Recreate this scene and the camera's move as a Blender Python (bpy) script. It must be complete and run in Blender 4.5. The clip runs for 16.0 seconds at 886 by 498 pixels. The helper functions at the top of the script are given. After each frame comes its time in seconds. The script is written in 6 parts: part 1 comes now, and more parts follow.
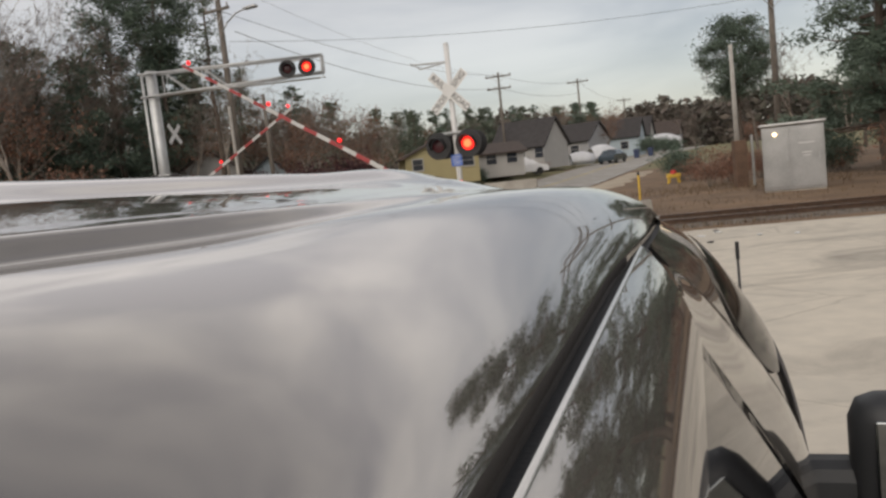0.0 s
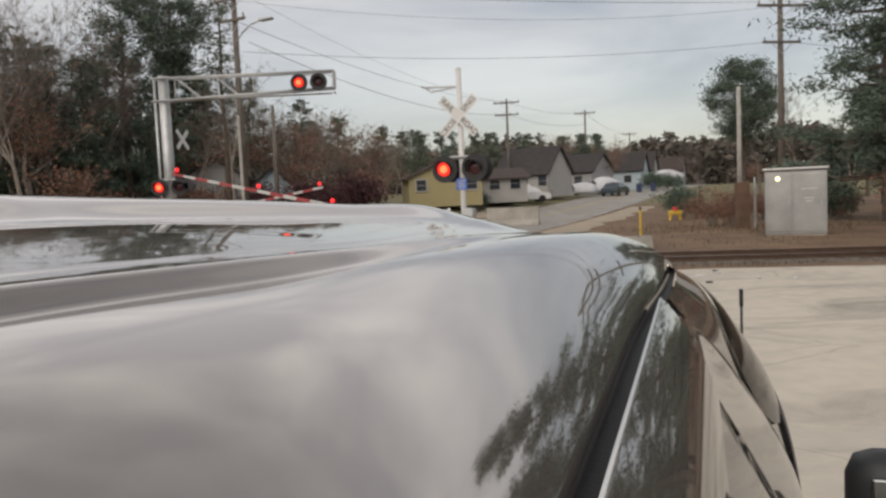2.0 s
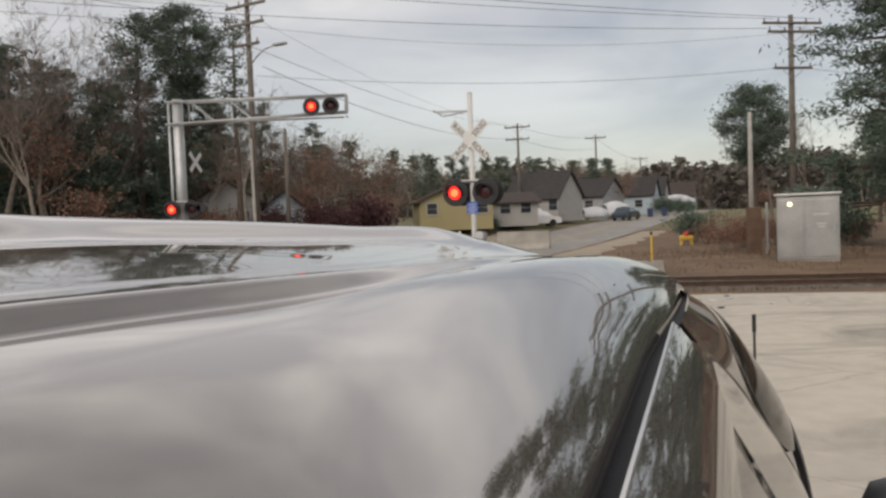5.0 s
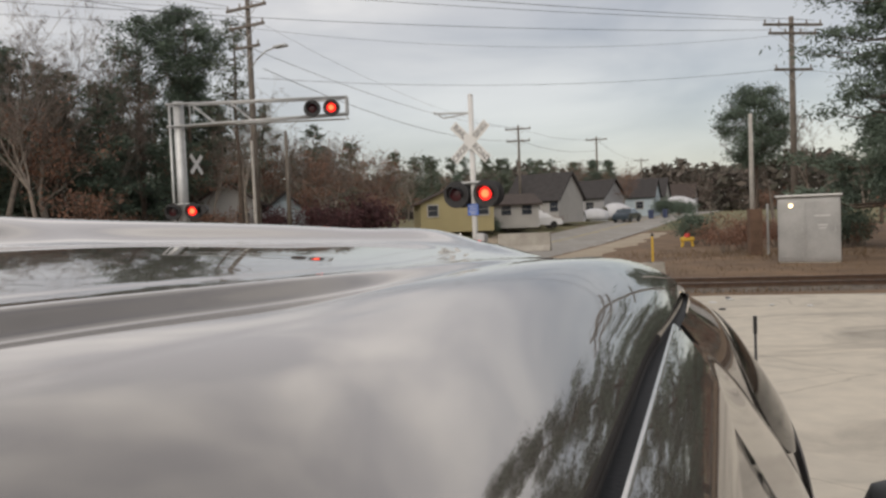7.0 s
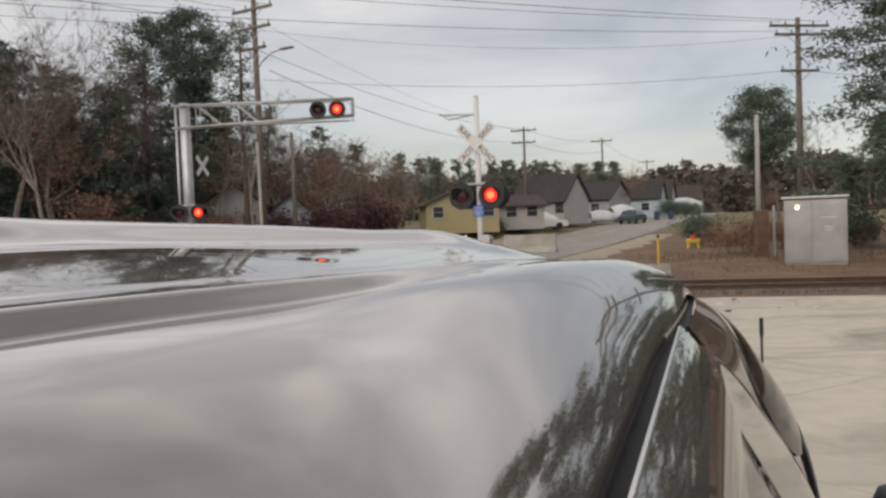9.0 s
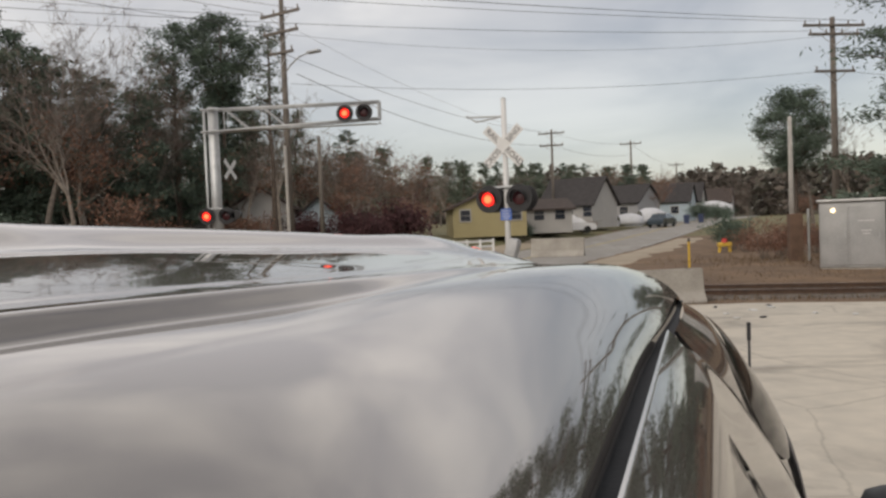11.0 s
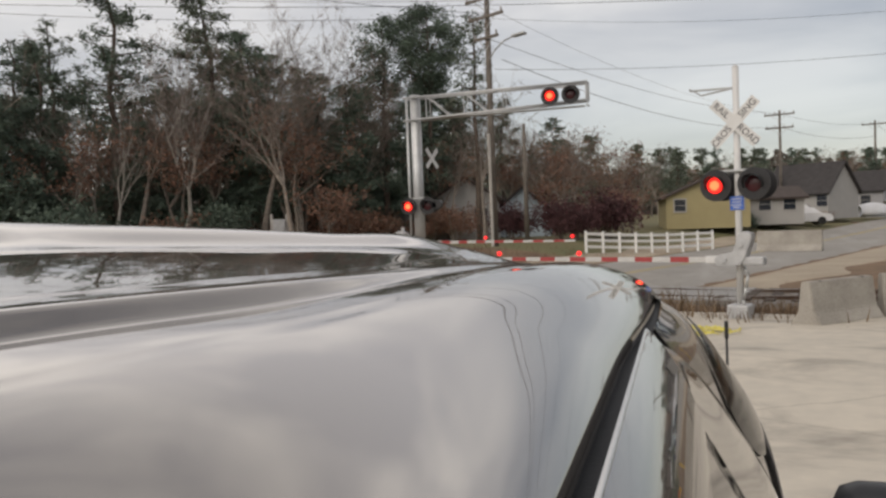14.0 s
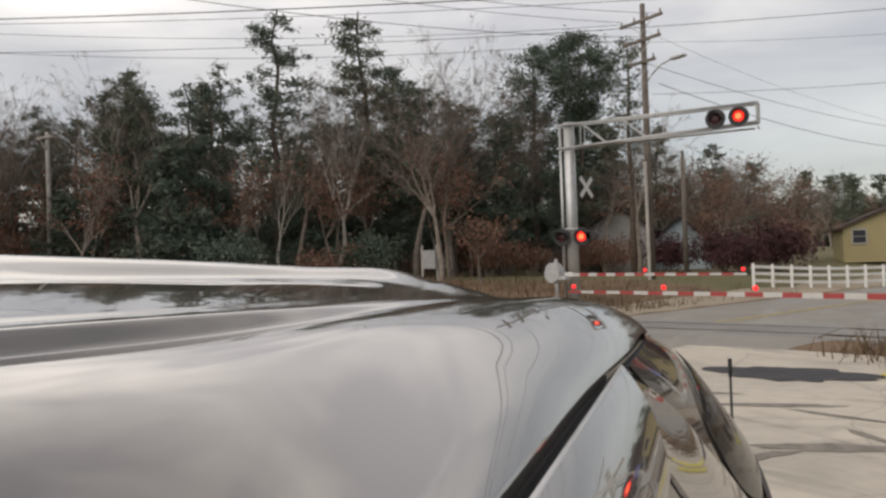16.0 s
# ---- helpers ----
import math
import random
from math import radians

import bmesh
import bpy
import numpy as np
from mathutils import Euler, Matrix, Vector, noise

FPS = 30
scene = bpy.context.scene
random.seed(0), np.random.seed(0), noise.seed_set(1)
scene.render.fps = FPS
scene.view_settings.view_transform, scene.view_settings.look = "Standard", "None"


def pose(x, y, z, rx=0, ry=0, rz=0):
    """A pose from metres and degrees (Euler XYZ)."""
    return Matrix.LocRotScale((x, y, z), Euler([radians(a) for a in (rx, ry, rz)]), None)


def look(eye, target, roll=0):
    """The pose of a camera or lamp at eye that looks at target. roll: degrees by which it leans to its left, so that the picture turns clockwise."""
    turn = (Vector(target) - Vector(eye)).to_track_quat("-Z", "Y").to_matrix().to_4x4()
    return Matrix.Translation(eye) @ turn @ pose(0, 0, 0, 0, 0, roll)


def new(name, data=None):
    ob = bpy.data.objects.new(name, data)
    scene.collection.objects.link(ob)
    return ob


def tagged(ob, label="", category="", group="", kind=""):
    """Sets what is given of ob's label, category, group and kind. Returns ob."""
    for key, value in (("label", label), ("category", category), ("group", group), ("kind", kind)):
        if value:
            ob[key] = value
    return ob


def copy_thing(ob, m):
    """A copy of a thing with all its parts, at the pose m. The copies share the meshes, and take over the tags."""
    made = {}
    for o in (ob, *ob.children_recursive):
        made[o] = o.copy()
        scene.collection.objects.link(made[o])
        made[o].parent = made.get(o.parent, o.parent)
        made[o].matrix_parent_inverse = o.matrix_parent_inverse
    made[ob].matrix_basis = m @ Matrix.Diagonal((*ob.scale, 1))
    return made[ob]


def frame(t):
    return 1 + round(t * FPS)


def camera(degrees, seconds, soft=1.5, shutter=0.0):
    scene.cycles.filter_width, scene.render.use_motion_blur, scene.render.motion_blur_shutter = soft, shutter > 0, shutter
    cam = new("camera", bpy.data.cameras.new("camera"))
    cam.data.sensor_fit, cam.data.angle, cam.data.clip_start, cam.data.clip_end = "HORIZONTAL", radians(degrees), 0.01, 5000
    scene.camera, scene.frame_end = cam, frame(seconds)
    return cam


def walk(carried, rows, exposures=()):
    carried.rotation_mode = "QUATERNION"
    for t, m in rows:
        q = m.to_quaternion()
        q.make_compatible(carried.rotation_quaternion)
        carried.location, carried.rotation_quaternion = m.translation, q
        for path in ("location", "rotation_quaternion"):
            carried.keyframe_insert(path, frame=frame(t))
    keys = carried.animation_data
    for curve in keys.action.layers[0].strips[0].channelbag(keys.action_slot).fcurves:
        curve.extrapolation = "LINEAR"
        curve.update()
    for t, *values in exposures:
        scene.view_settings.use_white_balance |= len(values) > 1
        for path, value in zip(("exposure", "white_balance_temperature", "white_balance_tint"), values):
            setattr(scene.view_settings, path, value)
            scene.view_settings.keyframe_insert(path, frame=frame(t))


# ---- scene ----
LENS, EXPOSURE, SKY = 59.08, 0.12, 0.44
cam = camera(LENS, 16.0, soft=2.6)
PATH = [
    (0, 0.047, 0.049, 2.015, 2.249, -5.793, -6.256),
    (0.5, 0.044, 0.05, 2.014, 2.918, -6.184, -6.312),
    (1, 0.039, 0.03, 2.028, 2.655, -5.649, -4.789),
    (1.5, 0.01, 0.007, 2.048, 1.962, -4.844, -3.053),
    (2, 0.001, -0.003, 2.052, 1.976, -4.254, -2.534),
    (2.5, 0, 0, 2.051, 2.242, -3.506, -2.444),
    (3, 0, 0, 2.05, 2.496, -2.873, -2.393),
    (3.5, 0, 0, 2.05, 2.678, -2.704, -2.312),
    (4, 0, 0, 2.05, 2.71, -2.661, -2.193),
    (6.5, 0, 0, 2.05, 2.592, -2.318, -2.278),
    (7, 0, 0, 2.05, 2.722, -2.362, -2.273),
    (7.5, 0, 0, 2.05, 2.882, -2.37, -2.278),
    (8, 0, 0, 2.05, 3.002, -2.352, -2.298),
    (8.5, 0, 0, 2.05, 3.048, -2.312, -2.248),
    (9, 0, 0, 2.05, 3.11, -2.244, -2.244),
    (9.5, 0, 0, 2.05, 2.98, -2.194, -2.244),
    (10, 0, 0.02, 2.05, 3.03, -2.094, -2.244),
    (10.5, 0, 0.085, 2.05, 3.78, -1.994, -2.244),
    (11, -0.01, 0.2, 2.05, 5.08, -1.914, -2.244),
    (11.5, -0.015, 0.358, 2.05, 6.834, -1.836, -2.15),
    (12, -0.036, 0.692, 2.05, 8.736, -1.823, -2.149),
    (12.5, -0.067, 1.011, 2.05, 11.262, -1.859, -2.166),
    (13, -0.115, 1.325, 2.05, 14.064, -1.895, -2.174),
    (13.5, -0.188, 1.629, 2.05, 17.17, -1.96, -2.136),
    (14, -0.29, 1.901, 2.05, 20.115, -2.044, -2.139),
    (14.5, -0.412, 2.123, 2.05, 23.072, -2.003, -2.113),
    (15, -0.54, 2.295, 2.05, 26.057, -1.583, -2.36),
    (15.5, -0.659, 2.428, 2.05, 28.499, -1.364, -1.72),
    (15.8, -0.72, 2.485, 2.044, 29.856, -0.157, -1.851),
    (16, -0.761, 2.523, 2.042, 30.761, 0.647, -1.938),
]
TRUCK = [
    (0, 0, 0, -16.07),
    (9.5, 0, 0, -16.07),
    (10, 0, 0.02, -15.77),
    (10.5, 0, 0.085, -14.77),
    (11, -0.01, 0.2, -13.27),
    (11.5, -0.015, 0.358, -11.416),
    (12, -0.036, 0.692, -9.264),
    (12.5, -0.067, 1.011, -6.55),
    (13, -0.115, 1.325, -3.436),
    (13.5, -0.188, 1.629, 0.02),
    (14, -0.292, 1.903, 3.15),
    (14.5, -0.415, 2.125, 6.15),
    (15, -0.544, 2.294, 9),
    (15.5, -0.668, 2.426, 11.2),
    (15.8, -0.772, 2.439, 12.1),
    (16, -0.818, 2.467, 12.6),
]


def gaze(x, y, z, yaw, pitch, roll):
    return pose(x, y, z, 90 + pitch, 0, yaw) @ pose(0, 0, 0, 0, 0, roll)


walk(cam, [(t, gaze(*row)) for t, *row in PATH], exposures=[(0, EXPOSURE, 7300, 12), (16, EXPOSURE, 7300, 12)])

# ---- world and light ----
world = bpy.data.worlds.new("overcast_sky")
scene.world = world
world.use_nodes = True
wn, wl = world.node_tree.nodes, world.node_tree.links
wn.clear()
w_out = wn.new("ShaderNodeOutputWorld")
w_sky = wn.new("ShaderNodeTexSky")
w_sky.sky_type, w_sky.sun_disc = "NISHITA", False
w_sky.sun_elevation, w_sky.sun_rotation = radians(42), radians(212)
w_bg = wn.new("ShaderNodeBackground")
w_bg.inputs["Strength"].default_value = 0.05
w_cloud = wn.new("ShaderNodeBackground")
w_cloud.inputs["Strength"].default_value = SKY
w_add = wn.new("ShaderNodeAddShader")
w_co = wn.new("ShaderNodeTexCoord")
w_map = wn.new("ShaderNodeMapping")
w_map.inputs["Scale"].default_value = (1.2, 1.2, 4.0)
w_noise = wn.new("ShaderNodeTexNoise")
w_noise.inputs["Scale"].default_value, w_noise.inputs["Detail"].default_value = 2.6, 7.0
w_noise.inputs["Roughness"].default_value, w_noise.inputs["Distortion"].default_value = 0.5, 0.4
w_ramp = wn.new("ShaderNodeValToRGB")
w_ramp.color_ramp.elements[0].position, w_ramp.color_ramp.elements[0].color = 0.34, (0.54, 0.54, 0.57, 1)
w_ramp.color_ramp.elements[1].position, w_ramp.color_ramp.elements[1].color = 0.68, (1.0, 0.99, 0.98, 1)
w_sep = wn.new("ShaderNodeSeparateXYZ")
w_up = wn.new("ShaderNodeValToRGB")
w_up.color_ramp.elements[0].position, w_up.color_ramp.elements[0].color = 0.0, (0.73, 0.775, 0.85, 1)
w_up.color_ramp.elements[1].position, w_up.color_ramp.elements[1].color = 0.95, (0.55, 0.545, 0.54, 1)
for at_z, tone in ((0.2, (0.9, 0.9, 0.905, 1)), (0.26, (1.0, 1.0, 1.0, 1)), (0.32, (1.65, 1.64, 1.63, 1)), (0.4, (2.3, 2.29, 2.27, 1)), (0.48, (2.2, 2.19, 2.17, 1)), (0.6, (1.28, 1.27, 1.26, 1)), (0.78, (0.75, 0.745, 0.74, 1))):
    w_up.color_ramp.elements.new(at_z).color = tone
w_side = wn.new("ShaderNodeMapRange")
w_side.inputs["From Min"].default_value, w_side.inputs["From Max"].default_value = -1.0, 0.6
w_side.inputs["To Min"].default_value, w_side.inputs["To Max"].default_value = 1.53, 0.92
w_str = wn.new("ShaderNodeMath")
w_str.operation = "MULTIPLY"
w_str.inputs[1].default_value = SKY
w_mul = wn.new("ShaderNodeMix")
w_mul.data_type, w_mul.blend_type = "RGBA", "MULTIPLY"
w_mul.inputs["Factor"].default_value = 1.0
wl.new(w_co.outputs["Generated"], w_map.inputs["Vector"])
wl.new(w_map.outputs["Vector"], w_noise.inputs["Vector"])
wl.new(w_noise.outputs["Fac"], w_ramp.inputs["Fac"])
wl.new(w_co.outputs["Generated"], w_sep.inputs["Vector"])
wl.new(w_sep.outputs["Z"], w_up.inputs["Fac"])
wl.new(w_sep.outputs["X"], w_side.inputs["Value"])
wl.new(w_side.outputs["Result"], w_str.inputs[0])
wl.new(w_str.outputs["Value"], w_cloud.inputs["Strength"])
wl.new(w_ramp.outputs["Color"], w_mul.inputs[6])
wl.new(w_up.outputs["Color"], w_mul.inputs[7])
wl.new(w_mul.outputs[2], w_cloud.inputs["Color"])
wl.new(w_sky.outputs["Color"], w_bg.inputs["Color"])
wl.new(w_bg.outputs["Background"], w_add.inputs[0])
wl.new(w_cloud.outputs["Background"], w_add.inputs[1])
wl.new(w_add.outputs["Shader"], w_out.inputs["Surface"])

sun = new("sun", bpy.data.lights.new("sun", "SUN"))
sun.data.energy, sun.data.angle, sun.data.color = 1.1, radians(60), (1.0, 0.96, 0.9)
sun.matrix_world = look((-25, -40, 55), (0, 15, 0))


# ---- materials ----
def material(name, colour, rough=0.7, metal=0.0, vary=0.25, scale=3.0, fine=40.0, bump=0.15, second=None, coat=0.0, spread=0.0, island=0.0):
    """A surface with variation at two scales, a fine relief and, with spread or island, a tint of its own for each object or piece."""
    m = bpy.data.materials.new(name)
    m.use_nodes = True
    n, l = m.node_tree.nodes, m.node_tree.links
    b = n["Principled BSDF"]
    b.inputs["Roughness"].default_value, b.inputs["Metallic"].default_value = rough, metal
    b.inputs["Coat Weight"].default_value, b.inputs["Coat Roughness"].default_value = coat, 0.03
    co = n.new("ShaderNodeTexCoord")
    big, small = n.new("ShaderNodeTexNoise"), n.new("ShaderNodeTexNoise")
    big.inputs["Scale"].default_value, big.inputs["Detail"].default_value = scale, 5
    small.inputs["Scale"].default_value, small.inputs["Detail"].default_value = fine, 3
    l.new(co.outputs["Object"], big.inputs["Vector"])
    l.new(co.outputs["Object"], small.inputs["Vector"])
    mixed = n.new("ShaderNodeMix")
    mixed.data_type = "FLOAT"
    mixed.inputs["Factor"].default_value = 0.35
    l.new(big.outputs["Fac"], mixed.inputs[2])
    l.new(small.outputs["Fac"], mixed.inputs[3])
    ramp = n.new("ShaderNodeValToRGB")
    other = second or tuple(c * (1 - vary) for c in colour)
    first = colour if second else tuple(min(1, c * (1 + vary)) for c in colour)
    ramp.color_ramp.elements[0].position, ramp.color_ramp.elements[0].color = 0.36, (*other, 1)
    ramp.color_ramp.elements[1].position, ramp.color_ramp.elements[1].color = 0.64, (*first, 1)
    l.new(mixed.outputs[0], ramp.inputs["Fac"])
    last = ramp.outputs["Color"]
    if spread or island:
        src = n.new("ShaderNodeNewGeometry" if island else "ShaderNodeObjectInfo")
        amount = island or spread
        rng = n.new("ShaderNodeMapRange")
        rng.inputs["To Min"].default_value, rng.inputs["To Max"].default_value = 1 - amount, 1 + amount
        l.new(src.outputs["Random Per Island" if island else "Random"], rng.inputs["Value"])
        hsv = n.new("ShaderNodeHueSaturation")
        l.new(rng.outputs["Result"], hsv.inputs["Value"])
        l.new(last, hsv.inputs["Color"])
        last = hsv.outputs["Color"]
    l.new(last, b.inputs["Base Color"])
    if bump:
        bp = n.new("ShaderNodeBump")
        bp.inputs["Strength"].default_value, bp.inputs["Distance"].default_value = bump, 0.02
        l.new(mixed.outputs[0], bp.inputs["Height"])
        l.new(bp.outputs["Normal"], b.inputs["Normal"])
    return m


def glowing(name, colour, strength):
    m = bpy.data.materials.new(name)
    m.use_nodes = True
    b = m.node_tree.nodes["Principled BSDF"]
    b.inputs["Base Color"].default_value = (*colour, 1)
    b.inputs["Emission Color"].default_value = (*colour, 1)
    b.inputs["Emission Strength"].default_value = strength
    return m


PAINT = material("brown_metallic_paint", (0.175, 0.158, 0.142), 0.09, 0.5, 0.05, 2, 900, 0.0, coat=1.0)
PAINT.node_tree.nodes["Principled BSDF"].inputs["Coat IOR"].default_value = 2.45
PAINT.node_tree.nodes["Principled BSDF"].inputs["Specular IOR Level"].default_value = 0.0
PAINT.node_tree.nodes["Principled BSDF"].inputs["Coat Roughness"].default_value = 0.015
RUBBER = material("black_rubber_seal", (0.012, 0.014, 0.018), 0.7, 0, 0.2, 10, 200, 0.1)
TRIM = material("polished_door_edge", (0.55, 0.54, 0.52), 0.2, 0.8, 0.05, 10, 80, 0.0)
GLOSSBLACK = material("gloss_black_trim", (0.02, 0.018, 0.016), 0.07, 0.0, 0.1, 5, 60, 0.0)
NAVY = material("dark_blue_tinted_plastic", (0.012, 0.014, 0.035), 0.35, 0, 0.1, 5, 60, 0.0)
CARGLASS = material("dark_car_window", (0.012, 0.012, 0.014), 0.03, 0, 0.1, 5, 60, 0.0)
MIRRORGLASS = material("mirror_glass", (0.22, 0.235, 0.24), 0.03, 1.0, 0.02, 5, 60, 0.0)
for trim, gloss in ((GLOSSBLACK, 0.08), (NAVY, 0.05)):
    trim.node_tree.nodes["Principled BSDF"].inputs["Specular IOR Level"].default_value = gloss
PLASTIC = material("black_textured_plastic", (0.025, 0.027, 0.03), 0.5, 0, 0.2, 8, 400, 0.15)
TYRE = material("tyre_rubber", (0.02, 0.02, 0.02), 0.8, 0, 0.2, 10, 120, 0.2)
ALLOY = material("alloy_rim", (0.5, 0.5, 0.5), 0.3, 0.9, 0.1, 8, 90, 0.05)

LITTER = material("leaf_litter_dirt", (0.23, 0.15, 0.09), 0.95, 0, 0.3, 0.6, 9, 0.8, second=(0.115, 0.075, 0.048))
GRASS = material("tired_winter_grass", (0.125, 0.13, 0.055), 0.95, 0, 0.3, 0.5, 12, 0.8, second=(0.19, 0.155, 0.085))
LOT = material("worn_pale_lot", (0.62, 0.565, 0.475), 0.9, 0, 0.2, 0.3, 4, 0.35, second=(0.47, 0.435, 0.375))


def add_wear(m, scale, stretch, colour, low, high, cracks=0.0):
    """Adds long stains, and with cracks a net of thin dark lines, to a ground material."""
    n, l = m.node_tree.nodes, m.node_tree.links
    b = n["Principled BSDF"]
    before = b.inputs["Base Color"].links[0].from_socket
    co, mp, ns, rm = n.new("ShaderNodeTexCoord"), n.new("ShaderNodeMapping"), n.new("ShaderNodeTexNoise"), n.new("ShaderNodeMapRange")
    mp.inputs["Scale"].default_value, mp.inputs["Rotation"].default_value = stretch, (0, 0, 0.25)
    ns.inputs["Scale"].default_value, ns.inputs["Detail"].default_value, ns.inputs["Roughness"].default_value = scale, 8, 0.62
    ns.inputs["Distortion"].default_value = 0.8
    rm.inputs["From Min"].default_value, rm.inputs["From Max"].default_value = low, high
    mx = n.new("ShaderNodeMix")
    mx.data_type = "RGBA"
    mx.inputs[7].default_value = (*colour, 1)
    l.new(co.outputs["Object"], mp.inputs["Vector"])
    l.new(mp.outputs["Vector"], ns.inputs["Vector"])
    l.new(ns.outputs["Fac"], rm.inputs["Value"])
    l.new(rm.outputs["Result"], mx.inputs["Factor"])
    l.new(before, mx.inputs[6])
    last = mx.outputs[2]
    if cracks:
        vo, cr, m2 = n.new("ShaderNodeTexVoronoi"), n.new("ShaderNodeMapRange"), n.new("ShaderNodeMix")
        vo.feature = "DISTANCE_TO_EDGE"
        vo.inputs["Scale"].default_value = cracks
        cr.inputs["From Min"].default_value, cr.inputs["From Max"].default_value = 0.0, 0.006
        cr.inputs["To Min"].default_value, cr.inputs["To Max"].default_value = 0.32, 0.0
        m2.data_type = "RGBA"
        m2.inputs[7].default_value = (0.17, 0.15, 0.125, 1)
        wob = n.new("ShaderNodeMix")
        wob.data_type = "VECTOR"
        wob.inputs["Factor"].default_value = 0.25
        l.new(co.outputs["Object"], wob.inputs[4])
        l.new(ns.outputs["Color"], wob.inputs[5])
        l.new(wob.outputs[1], vo.inputs["Vector"])
        l.new(vo.outputs["Distance"], cr.inputs["Value"])
        l.new(cr.outputs["Result"], m2.inputs["Factor"])
        l.new(last, m2.inputs[6])
        last = m2.outputs[2]
    l.new(last, b.inputs["Base Color"])


add_wear(LOT, 0.55, (0.7, 1.2, 1), (0.29, 0.265, 0.23), 0.5, 0.7, 0.4)
SAND = material("pale_sand_and_gravel", (0.42, 0.355, 0.27), 0.95, 0, 0.2, 0.6, 14, 0.6, second=(0.32, 0.265, 0.2))
ASPHALT = material("old_grey_asphalt", (0.32, 0.303, 0.275), 0.88, 0, 0.15, 0.4, 30, 0.25, second=(0.255, 0.243, 0.222))
PATCH = material("fresh_dark_asphalt", (0.045, 0.045, 0.05), 0.8, 0, 0.25, 2, 40, 0.5)
STAIN = material("crumbled_dirty_concrete", (0.3, 0.275, 0.24), 0.95, 0, 0.3, 5, 40, 0.6, second=(0.17, 0.155, 0.135))
YELLOWLINE = material("worn_yellow_road_paint", (0.5, 0.38, 0.15), 0.8, 0, 0.2, 2, 30, 0.1, second=(0.3, 0.27, 0.2))
WHITELINE = material("worn_white_road_paint", (0.6, 0.6, 0.58), 0.8, 0, 0.2, 2, 30, 0.1, second=(0.35, 0.35, 0.34))
add_wear(ASPHALT, 0.5, (1.6, 0.25, 1), (0.36, 0.345, 0.325), 0.5, 0.72, 0.2)
BALLAST = material("track_ballast", (0.2, 0.17, 0.14), 0.95, 0, 0.4, 6, 30, 1.0, second=(0.09, 0.075, 0.062))
RUST = material("rusty_rail_steel", (0.10, 0.062, 0.043), 0.7, 0.4, 0.3, 5, 60, 0.2)
RAILTOP = material("worn_rail_head", (0.33, 0.31, 0.29), 0.35, 0.9, 0.15, 3, 80, 0.0)
TIE = material("creosoted_tie", (0.07, 0.052, 0.04), 0.9, 0, 0.3, 4, 40, 0.4, spread=0.3)
CONCRETE = material("weathered_concrete", (0.4, 0.375, 0.335), 0.9, 0, 0.2, 1.6, 25, 0.3, second=(0.27, 0.25, 0.22), spread=0.1)
PANEL = material("concrete_crossing_panel", (0.255, 0.25, 0.24), 0.85, 0, 0.15, 1.2, 25, 0.2, spread=0.12)

WHITEPAINT = material("white_painted_metal", (0.62, 0.62, 0.61), 0.45, 0, 0.06, 2, 30, 0.05)
GALV = material("galvanised_steel", (0.47, 0.48, 0.48), 0.45, 0.55, 0.12, 3, 40, 0.08)
ALU = material("brushed_aluminium_sheet", (0.42, 0.42, 0.42), 0.36, 0.85, 0.16, 1.2, 30, 0.08)
CASTING = material("grey_cast_metal", (0.45, 0.455, 0.46), 0.55, 0.3, 0.12, 4, 40, 0.15)
BLACKMETAL = material("black_painted_metal", (0.018, 0.018, 0.02), 0.5, 0, 0.2, 5, 50, 0.05)
REDSTRIPE = material("red_reflective_tape", (0.34, 0.05, 0.05), 0.5, 0, 0.1, 6, 60, 0.05)
WHITESTRIPE = material("white_reflective_tape", (0.5, 0.495, 0.48), 0.5, 0, 0.08, 6, 60, 0.05)
DARKLENS = material("dark_red_lens", (0.055, 0.008, 0.012), 0.25, 0, 0.2, 20, 90, 0.1)
LIT = glowing("lit_red_lens", (1.0, 0.022, 0.018), 1.6)
LITCORE = glowing("lit_lamp_core", (1.0, 0.13, 0.05), 2.4)
GATELIT = glowing("lit_gate_light", (1.0, 0.025, 0.03), 1.3)
BLUESIGN = material("blue_sign_sheet", (0.05, 0.13, 0.45), 0.5, 0, 0.1, 8, 60, 0.05)
LETTER = material("black_letter_paint", (0.05, 0.05, 0.055), 0.6, 0, 0.1, 8, 60, 0.0)
POLEWOOD = material("weathered_pole_wood", (0.15, 0.13, 0.112), 0.9, 0, 0.25, 2, 30, 0.3, spread=0.12)
PALEPOLE = material("pale_weathered_pole_wood", (0.42, 0.40, 0.37), 0.9, 0, 0.2, 2, 30, 0.3)
BROWNPOST = material("rusty_brown_post", (0.13, 0.08, 0.055), 0.85, 0, 0.3, 3, 30, 0.3)
WIRE = material("black_cable", (0.05, 0.05, 0.055), 0.6, 0, 0.1, 3, 30, 0.0)
PORCELAIN = material("grey_insulator", (0.22, 0.2, 0.19), 0.3, 0, 0.1, 8, 30, 0.0)
YELLOWPAINT = material("yellow_painted_steel", (0.62, 0.40, 0.06), 0.55, 0, 0.12, 6, 40, 0.05)
YELLOWTAPE = material("yellow_plastic_tape", (0.62, 0.54, 0.12), 0.5, 0, 0.12, 6, 40, 0.1)
REDPAINT = material("red_painted_steel", (0.5, 0.04, 0.03), 0.5, 0, 0.1, 6, 40, 0.05)

